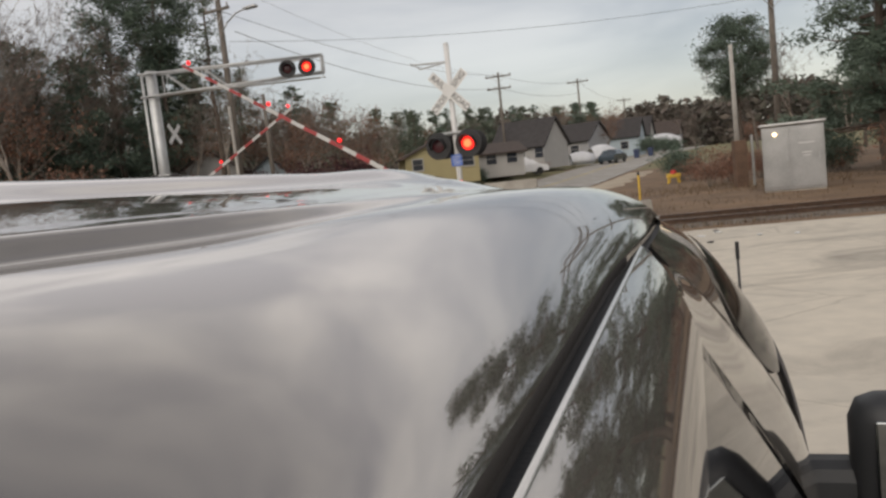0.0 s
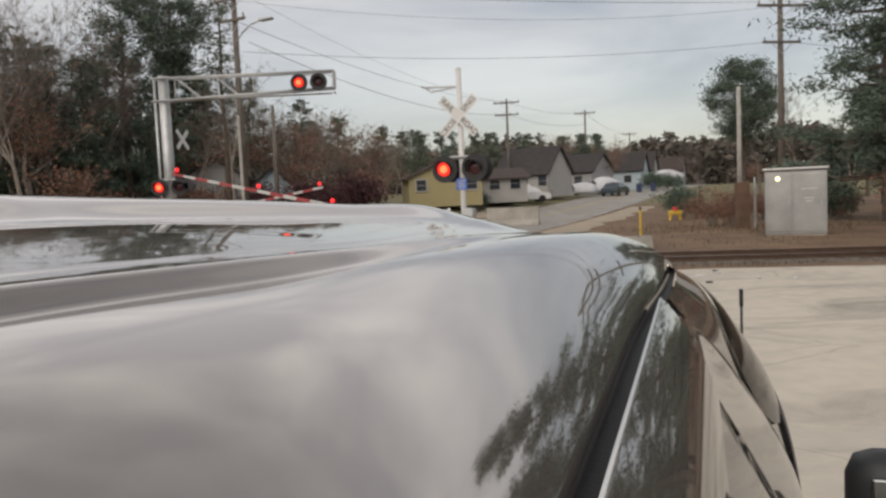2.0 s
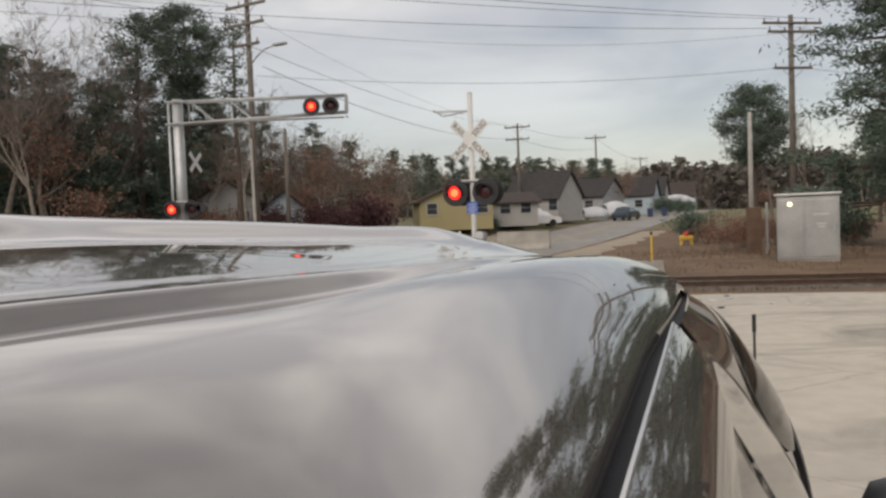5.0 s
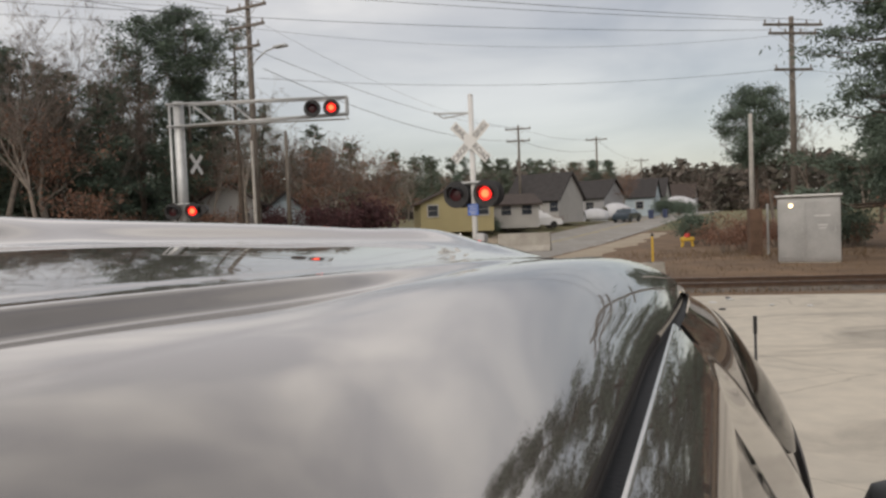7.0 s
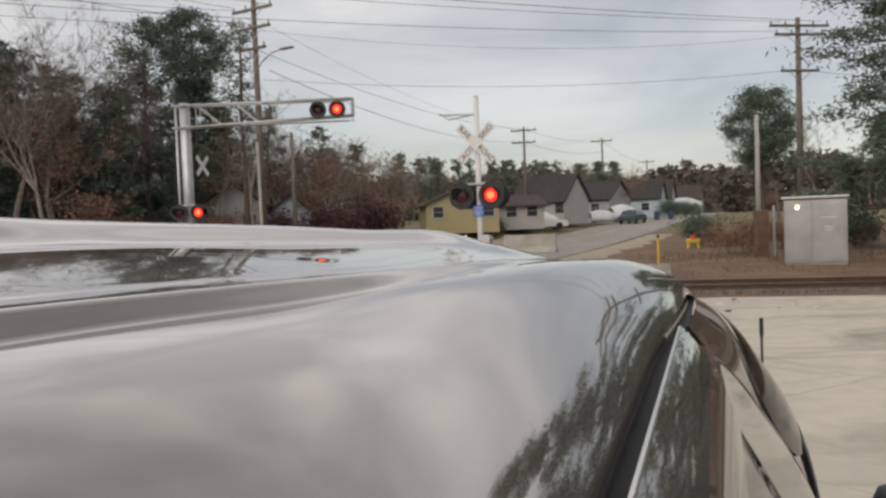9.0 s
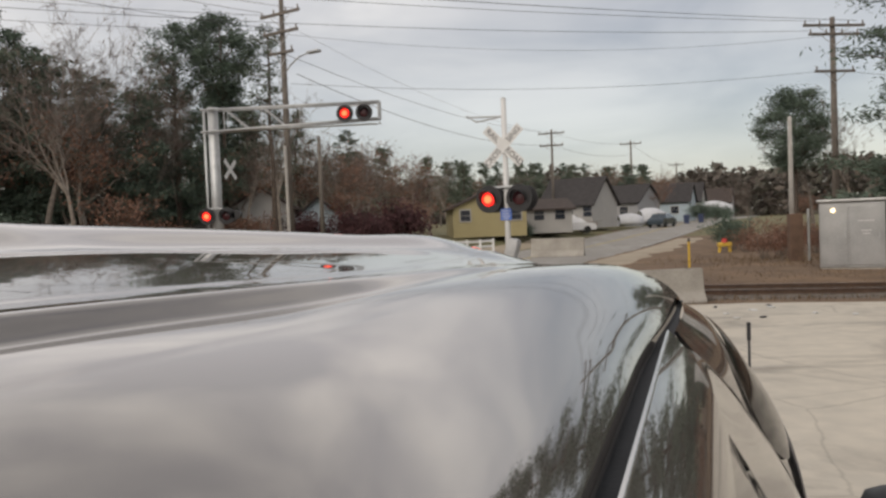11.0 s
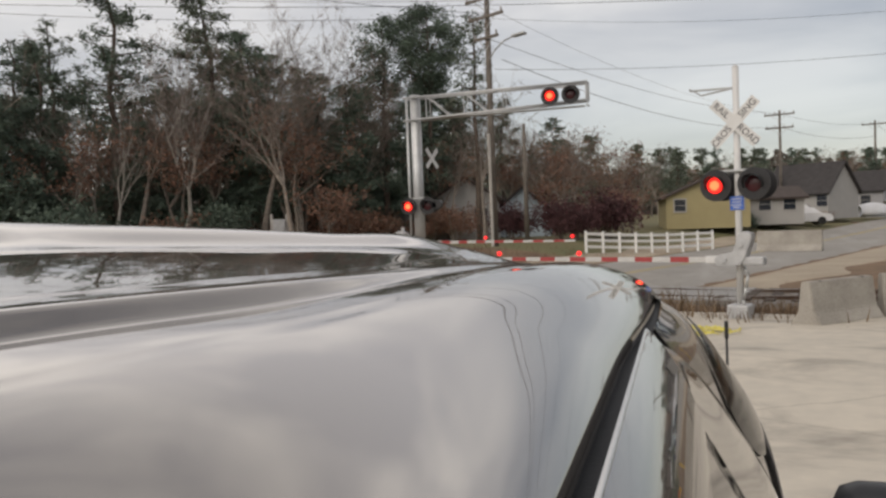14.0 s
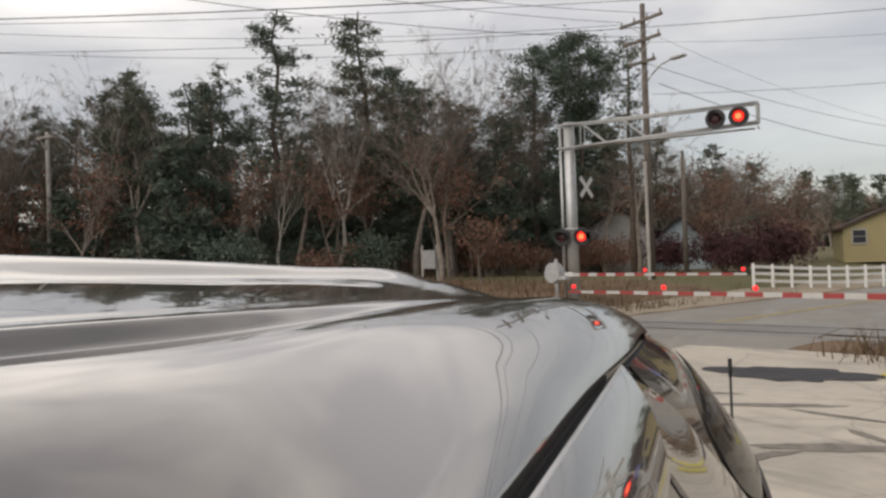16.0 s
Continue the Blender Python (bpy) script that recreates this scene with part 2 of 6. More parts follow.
BARK = material("pine_bark", (0.11, 0.085, 0.068), 0.95, 0, 0.3, 4, 30, 0.6, spread=0.25)
GREYBARK = material("grey_bare_bark", (0.235, 0.202, 0.172), 0.95, 0, 0.3, 4, 30, 0.5, spread=0.25)
PALEBARK = material("pale_birch_bark", (0.42, 0.39, 0.35), 0.9, 0, 0.3, 3, 30, 0.3)
NEEDLES = material("pine_needles", (0.112, 0.155, 0.114), 0.75, 0, 0.3, 0.8, 8, 0.0, second=(0.072, 0.102, 0.078), island=0.28)
NEEDLES2 = material("dusky_pine_needles", (0.14, 0.17, 0.12), 0.75, 0, 0.3, 0.8, 8, 0.0, second=(0.088, 0.11, 0.084), island=0.28)
OAKLEAF = material("dead_oak_leaves", (0.26, 0.135, 0.09), 0.85, 0, 0.3, 0.8, 8, 0.0, second=(0.16, 0.092, 0.068), island=0.45)
TWIGS = material("fine_grey_twigs", (0.16, 0.125, 0.11), 0.9, 0, 0.2, 0.8, 8, 0.0, island=0.3)
MAROON = material("maroon_shrub_leaves", (0.091, 0.034, 0.036), 0.85, 0, 0.3, 0.8, 8, 0.0, second=(0.058, 0.026, 0.029), island=0.4)
FARWOOD = material("far_bare_woods", (0.137, 0.108, 0.094), 0.95, 0, 0.3, 0.15, 3, 0.0, second=(0.078, 0.078, 0.062), island=0.35)
DRYGRASS = material("dry_grass_blades", (0.2, 0.14, 0.085), 0.95, 0, 0.3, 1, 8, 0.0, second=(0.1, 0.065, 0.04), island=0.4)

YELLOWSIDING = material("yellow_clapboard", (0.37, 0.315, 0.17), 0.75, 0, 0.06, 1, 20, 0.05)
WHITESIDING = material("white_clapboard", (0.38, 0.37, 0.355), 0.75, 0, 0.06, 1, 20, 0.05)
BLUESIDING = material("pale_blue_clapboard", (0.42, 0.5, 0.55), 0.75, 0, 0.06, 1, 20, 0.05)
GREYSIDING = material("grey_clapboard", (0.33, 0.33, 0.34), 0.75, 0, 0.06, 1, 20, 0.05)
SHINGLE = material("dark_roof_shingles", (0.045, 0.041, 0.041), 0.9, 0, 0.2, 2, 25, 0.3)
SHINGLE2 = material("brown_roof_shingles", (0.062, 0.047, 0.041), 0.9, 0, 0.2, 2, 25, 0.3)
PANE = material("dark_window_pane", (0.03, 0.035, 0.045), 0.06, 0, 0.1, 2, 20, 0.0)
WHITECAR = material("white_car_paint", (0.7, 0.7, 0.71), 0.25, 0, 0.03, 2, 30, 0.0, coat=0.8)
DARKCAR = material("dark_blue_car_paint", (0.05, 0.07, 0.085), 0.25, 0.3, 0.05, 2, 30, 0.0, coat=0.8)
SHRINKWRAP = material("white_boat_cover", (0.6, 0.61, 0.63), 0.5, 0, 0.08, 1, 8, 0.2)
BINBLUE = material("dark_blue_plastic", (0.03, 0.045, 0.1), 0.5, 0, 0.1, 3, 30, 0.0)
VINYL = material("white_vinyl_fence", (0.78, 0.78, 0.76), 0.4, 0, 0.04, 2, 30, 0.02)


# ---- helpers for meshes ----
def part(name, bm, mat, parent=None, label="", smooth=False):
    me = bpy.data.meshes.new(name)
    bm.to_mesh(me)
    bm.free()
    me.materials.append(mat)
    if smooth:
        me.shade_smooth()
    ob = new(name, me)
    ob.parent = parent
    if label:
        tagged(ob, label)
    return ob


def data_part(name, verts, faces, mat, parent=None, label="", smooth=False):
    me = bpy.data.meshes.new(name)
    me.from_pydata([tuple(v) for v in verts], [], faces)
    me.materials.append(mat)
    if smooth:
        me.shade_smooth()
    ob = new(name, me)
    ob.parent = parent
    if label:
        tagged(ob, label)
    return ob


def thing(name, label, category, x=0.0, y=0.0, z=0.0, turn=0.0, group="", kind=""):
    ob = new(name)
    ob.matrix_basis = pose(x, y, z, 0, 0, turn)
    ob.empty_display_size = 0.2
    return tagged(ob, label, category, group, kind)


def box(bm, cx, cy, cz, sx, sy, sz, m=None, bevel=0.0):
    """Adds a box with its centre and sizes, bevelled if asked."""
    at = (m or Matrix()) @ Matrix.Translation((cx, cy, cz)) @ Matrix.Diagonal((sx, sy, sz, 1))
    made = bmesh.ops.create_cube(bm, size=1.0, matrix=at)["verts"]
    if bevel:
        edges = list({e for v in made for e in v.link_edges})
        bmesh.ops.bevel(bm, geom=edges, offset=bevel, segments=2, affect="EDGES", profile=0.5)
    return bm


def rod(bm, a, b, r0, r1=None, n=10):
    """Adds a round bar from a to b."""
    a, b = Vector(a), Vector(b)
    d = b - a
    at = Matrix.Translation((a + b) / 2) @ d.to_track_quat("Z", "Y").to_matrix().to_4x4()
    bmesh.ops.create_cone(bm, cap_ends=True, segments=n, radius1=r0, radius2=r0 if r1 is None else r1, depth=d.length, matrix=at)
    return bm


def B():
    return bmesh.new()


def loft(rings, closed=False):
    """Vertices and faces of a skin over rows of points of equal length."""
    n = len(rings[0])
    verts = [p for r in rings for p in r]
    faces = []
    for i in range(len(rings) - 1):
        for j in range(n if closed else n - 1):
            k = (j + 1) % n
            faces.append((i * n + j, i * n + k, (i + 1) * n + k, (i + 1) * n + j))
    return verts, faces


# ---- the lie of the land ----
def smooth01(v):
    v = min(1.0, max(0.0, v))
    return v * v * (3 - 2 * v)


def road_x(y):
    return -4.7 + (y - 26) * 0.365


def rail_y(x):
    return 21.5 - 0.17 * x


def land(x, y):
    """Height of the ground: the far side of the road climbs to the houses."""
    side = road_x(y) - x
    left = smooth01((side - 4.2) / 7.0) * smooth01((y - 24) / 14) * 0.75
    far = smooth01((y - 44) / 60) * 0.9
    wood = smooth01((-x - 14) / 14) * smooth01((y - 12) / 16) * 0.5
    dip = -0.12 * math.exp(-((y - rail_y(x) - 0.7) / 2.2) ** 2) * (1 - math.exp(-((x - road_x(y)) / 7) ** 4))
    return left + far + wood * (1 - smooth01((side - 4.2) / 7.0) * 0.5) + dip - 0.15 * math.exp(-(((x + 0.1) / 2.5) ** 2 + ((y - 18.4) / 2.0) ** 2))


def axis(near, far, step, top):
    vals, v, s = [], 0.0, step
    while v < far:
        vals.append(v)
        s = step if v < near else min(top, s * 1.25)
        v += s
    return vals + [far]


def build_ground():
    xs = [-v for v in reversed(axis(34, 2500, 0.7, 400)[1:])] + axis(24, 2500, 0.7, 400)
    ys = [10 - v for v in reversed(axis(20, 2500, 0.9, 400)[1:])] + [10 + v for v in axis(40, 2800, 0.7, 400)]
    verts = [(x, y, land(x, y) + 0.025 * noise.noise((x * 0.9, y * 0.9, 0))) for y in ys for x in xs]
    n = len(xs)
    faces = [(j * n + i, j * n + i + 1, (j + 1) * n + i + 1, (j + 1) * n + i) for j in range(len(ys) - 1) for i in range(n - 1)]
    g = data_part("ground", verts, faces, LITTER, smooth=True)
    tagged(g, "brown dirt ground with leaf litter and sparse grass", "ground", kind="structure")
    g.data.materials.append(GRASS)
    for p in g.data.polygons:
        c = p.center
        side = road_x(c.y) - c.x
        if (side > 4 and c.y > 37) or (side < -4.0 and c.y > 64) or (c.y > 80):
            p.material_index = 1
    return g


def sheet(name, rows, mat, lift, label, category, across=8, low=0.0):
    """A strip laid on the land: rows of (x left, x right, y)."""
    rings = []
    for xa, xb, y in rows:
        ring = []
        for k in range(across + 1):
            x = xa + (xb - xa) * k / across
            ring.append((x, y, land(x, y) + lift + (low if k in (0, across) else 0)))
        rings.append(ring)
    v, f = loft(rings)
    ob = data_part(name, v, f, mat, smooth=True)
    return tagged(ob, label, category, kind="structure")


def steps(a, b, n):
    return [a + (b - a) * i / n for i in range(n + 1)]


# ---- ground, road, lot ----
build_ground()
sheet("road", [(road_x(y) - 4.3, road_x(y) + 4.5, y) for y in steps(-40, 60, 120) + steps(62, 420, 90)], ASPHALT, 0.05,
      "worn grey two-lane asphalt road over the crossing", "road", 10, -0.08)
LOTROWS = []
for y in steps(-30, 20.5, 70):
    wob = 0.35 * noise.noise((3.1, y * 0.7, 0))
    a = road_x(y) + 4.45 - 2.2 * smooth01((y - 4) / 8) * (1 + 0.25 * noise.noise((y * 0.8, 4.4, 0)))
    b = min(60.0, (18.75 - y) / 0.2 + wob) if y > 6.5 else 60.0
    if b > a + 0.2:
        LOTROWS.append((a, b, y))
sheet("pavement", LOTROWS, LOT, 0.062, "pale worn concrete and sand parking lot", "lot", 40, -0.03)
sheet("trim_shoulder", [(road_x(y) + 4.35, road_x(y) + 6.6 + 0.8 * noise.noise((y * 0.3, 7, 0)), y) for y in steps(23.6, 60, 60)], SAND, 0.04,
      "sandy gravel shoulder along the road", "shoulder", 6, -0.06)
sheet("trim_verge", [(road_x(y) - 6.9 + 0.6 * noise.noise((y * 0.3, 2, 0)), road_x(y) - 4.2, y) for y in steps(24, 62, 60)], SAND, 0.04,
      "sandy gravel verge on the fence side", "shoulder", 6, -0.06)


def strip(name, x0, y0, x1, y1, w, mat, lift, label, gaps=()):
    n = 60
    rings = []
    dx, dy = x1 - x0, y1 - y0
    ln = math.hypot(dx, dy)
    px, py = -dy / ln * w / 2, dx / ln * w / 2
    for i in range(n + 1):
        x, y = x0 + dx * i / n, y0 + dy * i / n
        rings.append([(x - px, y - py, land(x, y) + lift), (x + px, y + py, land(x, y) + lift)])
    v, f = loft(rings)
    return tagged(data_part(name, v, f, mat), label, "road marking", kind="structure")


strip("trim_centre_line", road_x(24.5) - 0.1, 24.5, road_x(130) - 0.1, 130, 0.16, YELLOWLINE, 0.056, "worn yellow centre line on the road")
strip("trim_centre_line", road_x(24.5) + 0.2, 24.5, road_x(130) + 0.2, 130, 0.14, YELLOWLINE, 0.056, "worn yellow centre line on the road")
strip("trim_edge_line", road_x(50) + 4.0, 50, road_x(160) + 4.0, 160, 0.12, WHITELINE, 0.056, "worn white edge line on the road")


def blotch(name, cx, cy, rx, ry, mat, lift, label, category, seed, turn=0.0):
    """A flat patch with an uneven edge."""
    bm = B()
    pts = []
    for k in range(56):
        a = 2 * math.pi * k / 56
        r = 1 + 0.5 * noise.noise((math.cos(a) * 1.3 + seed, math.sin(a) * 1.3, seed)) + 0.25 * noise.noise((math.cos(a) * 4, math.sin(a) * 4 + seed, 0))
        x, y = rx * r * math.cos(a), ry * r * math.sin(a)
        c, s = math.cos(turn), math.sin(turn)
        X, Y = cx + x * c - y * s, cy + x * s + y * c
        pts.append(bm.verts.new((X, Y, land(X, Y) + lift)))
    mid_v = bm.verts.new((cx, cy, land(cx, cy) + lift + 0.012))
    for k in range(56):
        bm.faces.new((pts[k], pts[(k + 1) % 56], mid_v))
    return tagged(part(name, bm, mat, smooth=True), label, category, kind="structure")


blotch("pavement_patch", -2.45, 15.75, 1.15, 0.75, PATCH, 0.072, "fresh black asphalt patch on the pale lot", "asphalt patch", 2.0, 0.15)

for k, (cx, cy, rx, ry, tilt) in enumerate(((-2.3, 13.0, 0.75, 0.1, 0.25), (-1.55, 12.6, 0.6, 0.07, -0.35), (-1.5, 11.0, 0.55, 0.16, 0.3), (-2.0, 10.4, 0.4, 0.08, 0.9), (-1.15, 11.6, 0.5, 0.06, -0.9), (-3.3, 13.6, 0.5, 0.07, 0.1))):
    blotch("pavement_stain", cx, cy, rx, ry, STAIN, 0.068, "dark crumbled crack in the pale lot", "stain", 5.0 + k * 1.7, tilt)

# ---- railway ----
RA = -math.atan(0.17)


def build_track():
    """Two rails on ties in ballast, flush panels where the road crosses."""
    ux, uy = math.cos(RA), math.sin(RA)
    px, py = -uy, ux
    rings = []
    for s in steps(-70, 90, 200):
        x, y = s * ux, 21.5 + s * uy
        ring = []
        for k in range(9):
            d = -1.5 + 4.5 * k / 8
            bump = 0.03 * noise.noise((s * 2, d * 2, 1))
            X, Y = x + px * d, y + py * d
            crown = 0.05 if abs(X - road_x(Y)) > 5.2 else -0.06
            ring.append((X, Y, land(X, Y) + crown * (1 - ((d - 0.75) / 2.25) ** 4) + bump - (0.04 if k in (0, 8) else 0)))
        rings.append(ring)
    v, f = loft(rings)
    tagged(data_part("ground_ballast", v, f, BALLAST), "brown stone ballast bed under the rails", "ballast", kind="structure")
    for d in (0.0, 1.5):
        t = thing("rail", "rusty steel railway rail with worn head", "rail", px * d, 21.5 + py * d, 0.0, math.degrees(RA), "rails of the track")
        prof = [(-0.07, 0.04), (-0.07, 0.055), (-0.016, 0.075), (-0.016, 0.135), (-0.036, 0.145), (-0.036, 0.172), (0.036, 0.172), (0.036, 0.145), (0.016, 0.135), (0.016, 0.075), (0.07, 0.055), (0.07, 0.04)]
        rings, heads = [], []
        for s in steps(-70, 90, 160):
            X, Y = px * d + s * ux, 21.5 + py * d + s * uy
            z0 = land(X, Y) - 0.11 * (1 - smooth01((abs(X - road_x(Y)) - 5.5) / 3.0))
            rings.append([(s, q, z0 + h) for q, h in prof])
            heads.append([(s, q, z0 + 0.176) for q in (-0.026, 0.0, 0.026)])
        v, f = loft(rings, True)
        data_part("rail_web", v, f, RUST, t)
        v, f = loft(heads)
        data_part("rail_head", v, f, RAILTOP, t)
    tie = box(B(), 0, 0, 0, 0.22, 2.5, 0.12, bevel=0.01)
    me = bpy.data.meshes.new("tie")
    tie.to_mesh(me)
    tie.free()
    me.materials.append(TIE)
    bed = thing("track_ties", "row of dark wooden ties in the ballast", "ties", kind="structure")
    for s in steps(-30, 40, 128):
        x, y = s * ux + px * 0.75, 21.5 + s * uy + py * 0.75
        if abs(x - road_x(y)) < 5.4:
            continue
        ob = new("tie", me)
        ob.parent = bed
        ob.matrix_basis = pose(x, y, land(x, y) + 0.015, 0, 0, math.degrees(RA) + random.uniform(-1.5, 1.5))
    deck = thing("crossing_deck", "concrete panels between the rails at the road", "crossing deck", kind="structure")
    pm = B()
    box(pm, 0, 0, 0, 2.36, 1.26, 0.16, bevel=0.012)
    me = bpy.data.meshes.new("panel")
    pm.to_mesh(me)
    pm.free()
    me.materials.append(PANEL)
    om = B()
    box(om, 0, 0, 0, 2.36, 0.5, 0.16, bevel=0.012)
    mo = bpy.data.meshes.new("panel")
    om.to_mesh(mo)
    om.free()
    mo.materials.append(PANEL)
    c0 = road_x(22.5)
    for k in range(-3, 4):
        s = (c0 + k * 2.4) / ux
        for d, mesh in ((0.75, me), (-0.36, mo), (1.86, mo)):
            x, y = s * ux + px * d, 21.5 + s * uy + py * d
            ob = new("panel", mesh)
            ob.parent = deck
            ob.matrix_basis = pose(x, y, land(x, y) + (-0.018 if abs(d - .75) < .01 else -0.024), 0, 0, math.degrees(RA))


build_track()


# ---- crossing signals ----
ROADTURN = -20.0


def lamp_unit(parent, x, z, y=0.0, r=0.26, lens=0.15):
    """One flasher: a round backing plate, a hood, a housing and a dark lens, facing -y."""
    lamp = part("flasher_lamp", rod(B(), (x, y + 0.02, z), (x, y + 0.05, z), r, r, 28), BLACKMETAL, parent, "black round flasher with a hood")
    part("housing", rod(B(), (x, y + 0.05, z), (x, y + 0.2, z), lens * 1.15, lens * 0.7, 18), BLACKMETAL, lamp)
    rings = []
    for d in (0.0, -0.1, -0.3):
        ring = []
        for k in range(15):
            a = radians(-25 + 230 * k / 14)
            ring.append((x + lens * 1.18 * math.cos(a), y + d * (0.35 + 0.65 * max(0, math.sin(a))), z + lens * 1.18 * math.sin(a)))
        rings.append(ring)
    v, f = loft(rings)
    hood = data_part("hood", v, f, BLACKMETAL, lamp, smooth=True)
    so = hood.modifiers.new("thick", "SOLIDIFY")
    so.thickness = 0.006
    bm = B()
    bmesh.ops.create_uvsphere(bm, u_segments=18, v_segments=8, radius=lens, matrix=pose(x, y + 0.02, z, 90) @ Matrix.Diagonal((1, 1, 0.25, 1)))
    part("lens", bm, DARKLENS, lamp, smooth=True)
    return lamp


def lit_disc(parent, lens=0.15):
    """The light that jumps between the two lenses of a pair; facing -y."""
    bm = B()
    bmesh.ops.create_uvsphere(bm, u_segments=20, v_segments=8, radius=lens * 0.99, matrix=pose(0, 0.0, 0, 90) @ Matrix.Diagonal((1, 1, 0.3, 1)))
    disc = part("lit_lamp", bm, LIT, parent, "glowing red flasher light", smooth=True)
    bm = B()
    bmesh.ops.create_uvsphere(bm, u_segments=16, v_segments=8, radius=lens * 0.62, matrix=pose(0, -0.03, 0, 90) @ Matrix.Diagonal((1, 1, 0.3, 1)))
    part("lamp_core", bm, LITCORE, disc, smooth=True)
    return disc


FLASHERS = []


def flasher_pair(parent, cx, z, y=0.0, half=0.37, r=0.315, lens=0.16, first=1):
    part("flasher_bar", rod(B(), (cx - half, y + 0.12, z + 0.27), (cx + half, y + 0.12, z + 0.27), 0.03), GALV, parent)
    for sx in (-1, 1):
        part("hanger", rod(B(), (cx + sx * half, y + 0.12, z + 0.28), (cx + sx * half, y + 0.12, z + 0.05), 0.025), GALV, parent)
        lamp_unit(parent, cx + sx * half, z, y, r, lens)
    disc = lit_disc(parent, lens)
    FLASHERS.append((disc, cx, half, y - 0.005, z, first))


def text_plate(word, size, m, mat, parent):
    cu = bpy.data.curves.new("letters", "FONT")
    cu.body, cu.size, cu.align_x, cu.align_y, cu.extrude = word, size, "CENTER", "CENTER", 0.002
    tmp = bpy.data.objects.new("letters", cu)
    scene.collection.objects.link(tmp)
    me = bpy.data.meshes.new_from_object(tmp.evaluated_get(bpy.context.evaluated_depsgraph_get()))
    bpy.data.objects.remove(tmp)
    me.materials.clear()
    me.materials.append(mat)
    ob = new("letters", me)
    ob.parent = parent
    ob.matrix_basis = m
    return ob


def crossbuck(parent, z, y, back=False):
    """Two white blades at right angles with black words."""
    flip = 180 if back else 0
    base = pose(0, 0, z, 0, 0, flip)
    for ang, words in ((-45, (("RAIL", -0.36), ("ROAD", 0.36))), (45, (("CROS", -0.36), ("SING", 0.36)))):
        m = base @ pose(0, y - (0.012 if ang > 0 else 0), 0) @ pose(0, 0, 0, 0, -ang, 0)
        bm = B()
        box(bm, 0, 0, 0, 1.2, 0.006, 0.22, bevel=0.002)
        blade = part("blade", bm, WHITEPAINT, parent, "white crossbuck blade with black letters")
        blade.matrix_basis = m
        if not back:
            for word, off in words:
                text_plate(word, 0.185, pose(off, -0.005, 0, 90, 0, 0), LETTER, blade)


def gate_arm(parent, length, lights):
    """A tapered arm along -x with red and white bands and small red lights; turns about the parent's y axis."""
    arm = new("gate_arm")
    arm.parent = parent
    tagged(arm, "red and white striped crossing gate arm")
    n = int(length / 0.41)
    for k in range(n):
        a, b = 0.55 + (length - 0.55) * k / n, 0.55 + (length - 0.55) * (k + 1) / n
        h = 0.11 - 0.05 * k / n
        bm = B()
        box(bm, -(a + b) / 2, 0, 0, b - a, 0.035, h)
        part("band", bm, REDSTRIPE if k % 2 else WHITESTRIPE, arm)
    bm = B()
    box(bm, -0.3, 0, 0, 0.6, 0.07, 0.15, bevel=0.015)
    part("sleeve", bm, WHITEPAINT, arm)
    for at in lights:
        bm = rod(B(), (-at, 0, 0.07), (-at, 0, 0.1), 0.02)
        foot = part("light_foot", bm, BLACKMETAL, arm)
        bm = B()
        bmesh.ops.create_uvsphere(bm, u_segments=12, v_segments=8, radius=0.055, matrix=Matrix.Translation((-at, 0, 0.13)))
        part("gate_light", bm, GATELIT, foot, "small glowing red gate light", smooth=True)
    return arm


def gate_mechanism(parent, z):
    """Cast box on the mast with a counterweight arm."""
    prof = [(-0.36, -0.12), (-0.40, 0.02), (-0.30, 0.1), (-0.02, 0.16), (0.08, 0.5), (0.16, 0.56), (0.33, 0.52), (0.34, 0.42), (0.26, 0.2), (0.2, 0.0), (0.1, -0.1), (-0.1, -0.14)]
    bm = B()
    a = [bm.verts.new((x, -0.32, z + h)) for x, h in prof]
    b = [bm.verts.new((x, -0.04, z + h)) for x, h in prof]
    bm.faces.new(a)
    bm.faces.new(b[::-1])
    for k in range(len(prof)):
        j = (k + 1) % len(prof)
        bm.faces.new((a[j], a[k], b[k], b[j]))
    bmesh.ops.recalc_face_normals(bm, faces=bm.faces)
    bmesh.ops.bevel(bm, geom=list(bm.edges), offset=0.02, segments=2, affect="EDGES")
    mech = part("gate_mechanism", bm, CASTING, parent, "grey cast gate mechanism housing")
    for x, h in ((-0.2, 0.0), (0.12, 0.3)):
        part("hinge_cap", rod(B(), (x, -0.36, z + h), (x, -0.31, z + h), 0.06, 0.05, 14), CASTING, mech)
    bm = B()
    box(bm, 0.34, -0.18, z - 0.02, 0.42, 0.2, 0.16, bevel=0.03)
    part("counterweight", bm, CASTING, mech)
    return mech


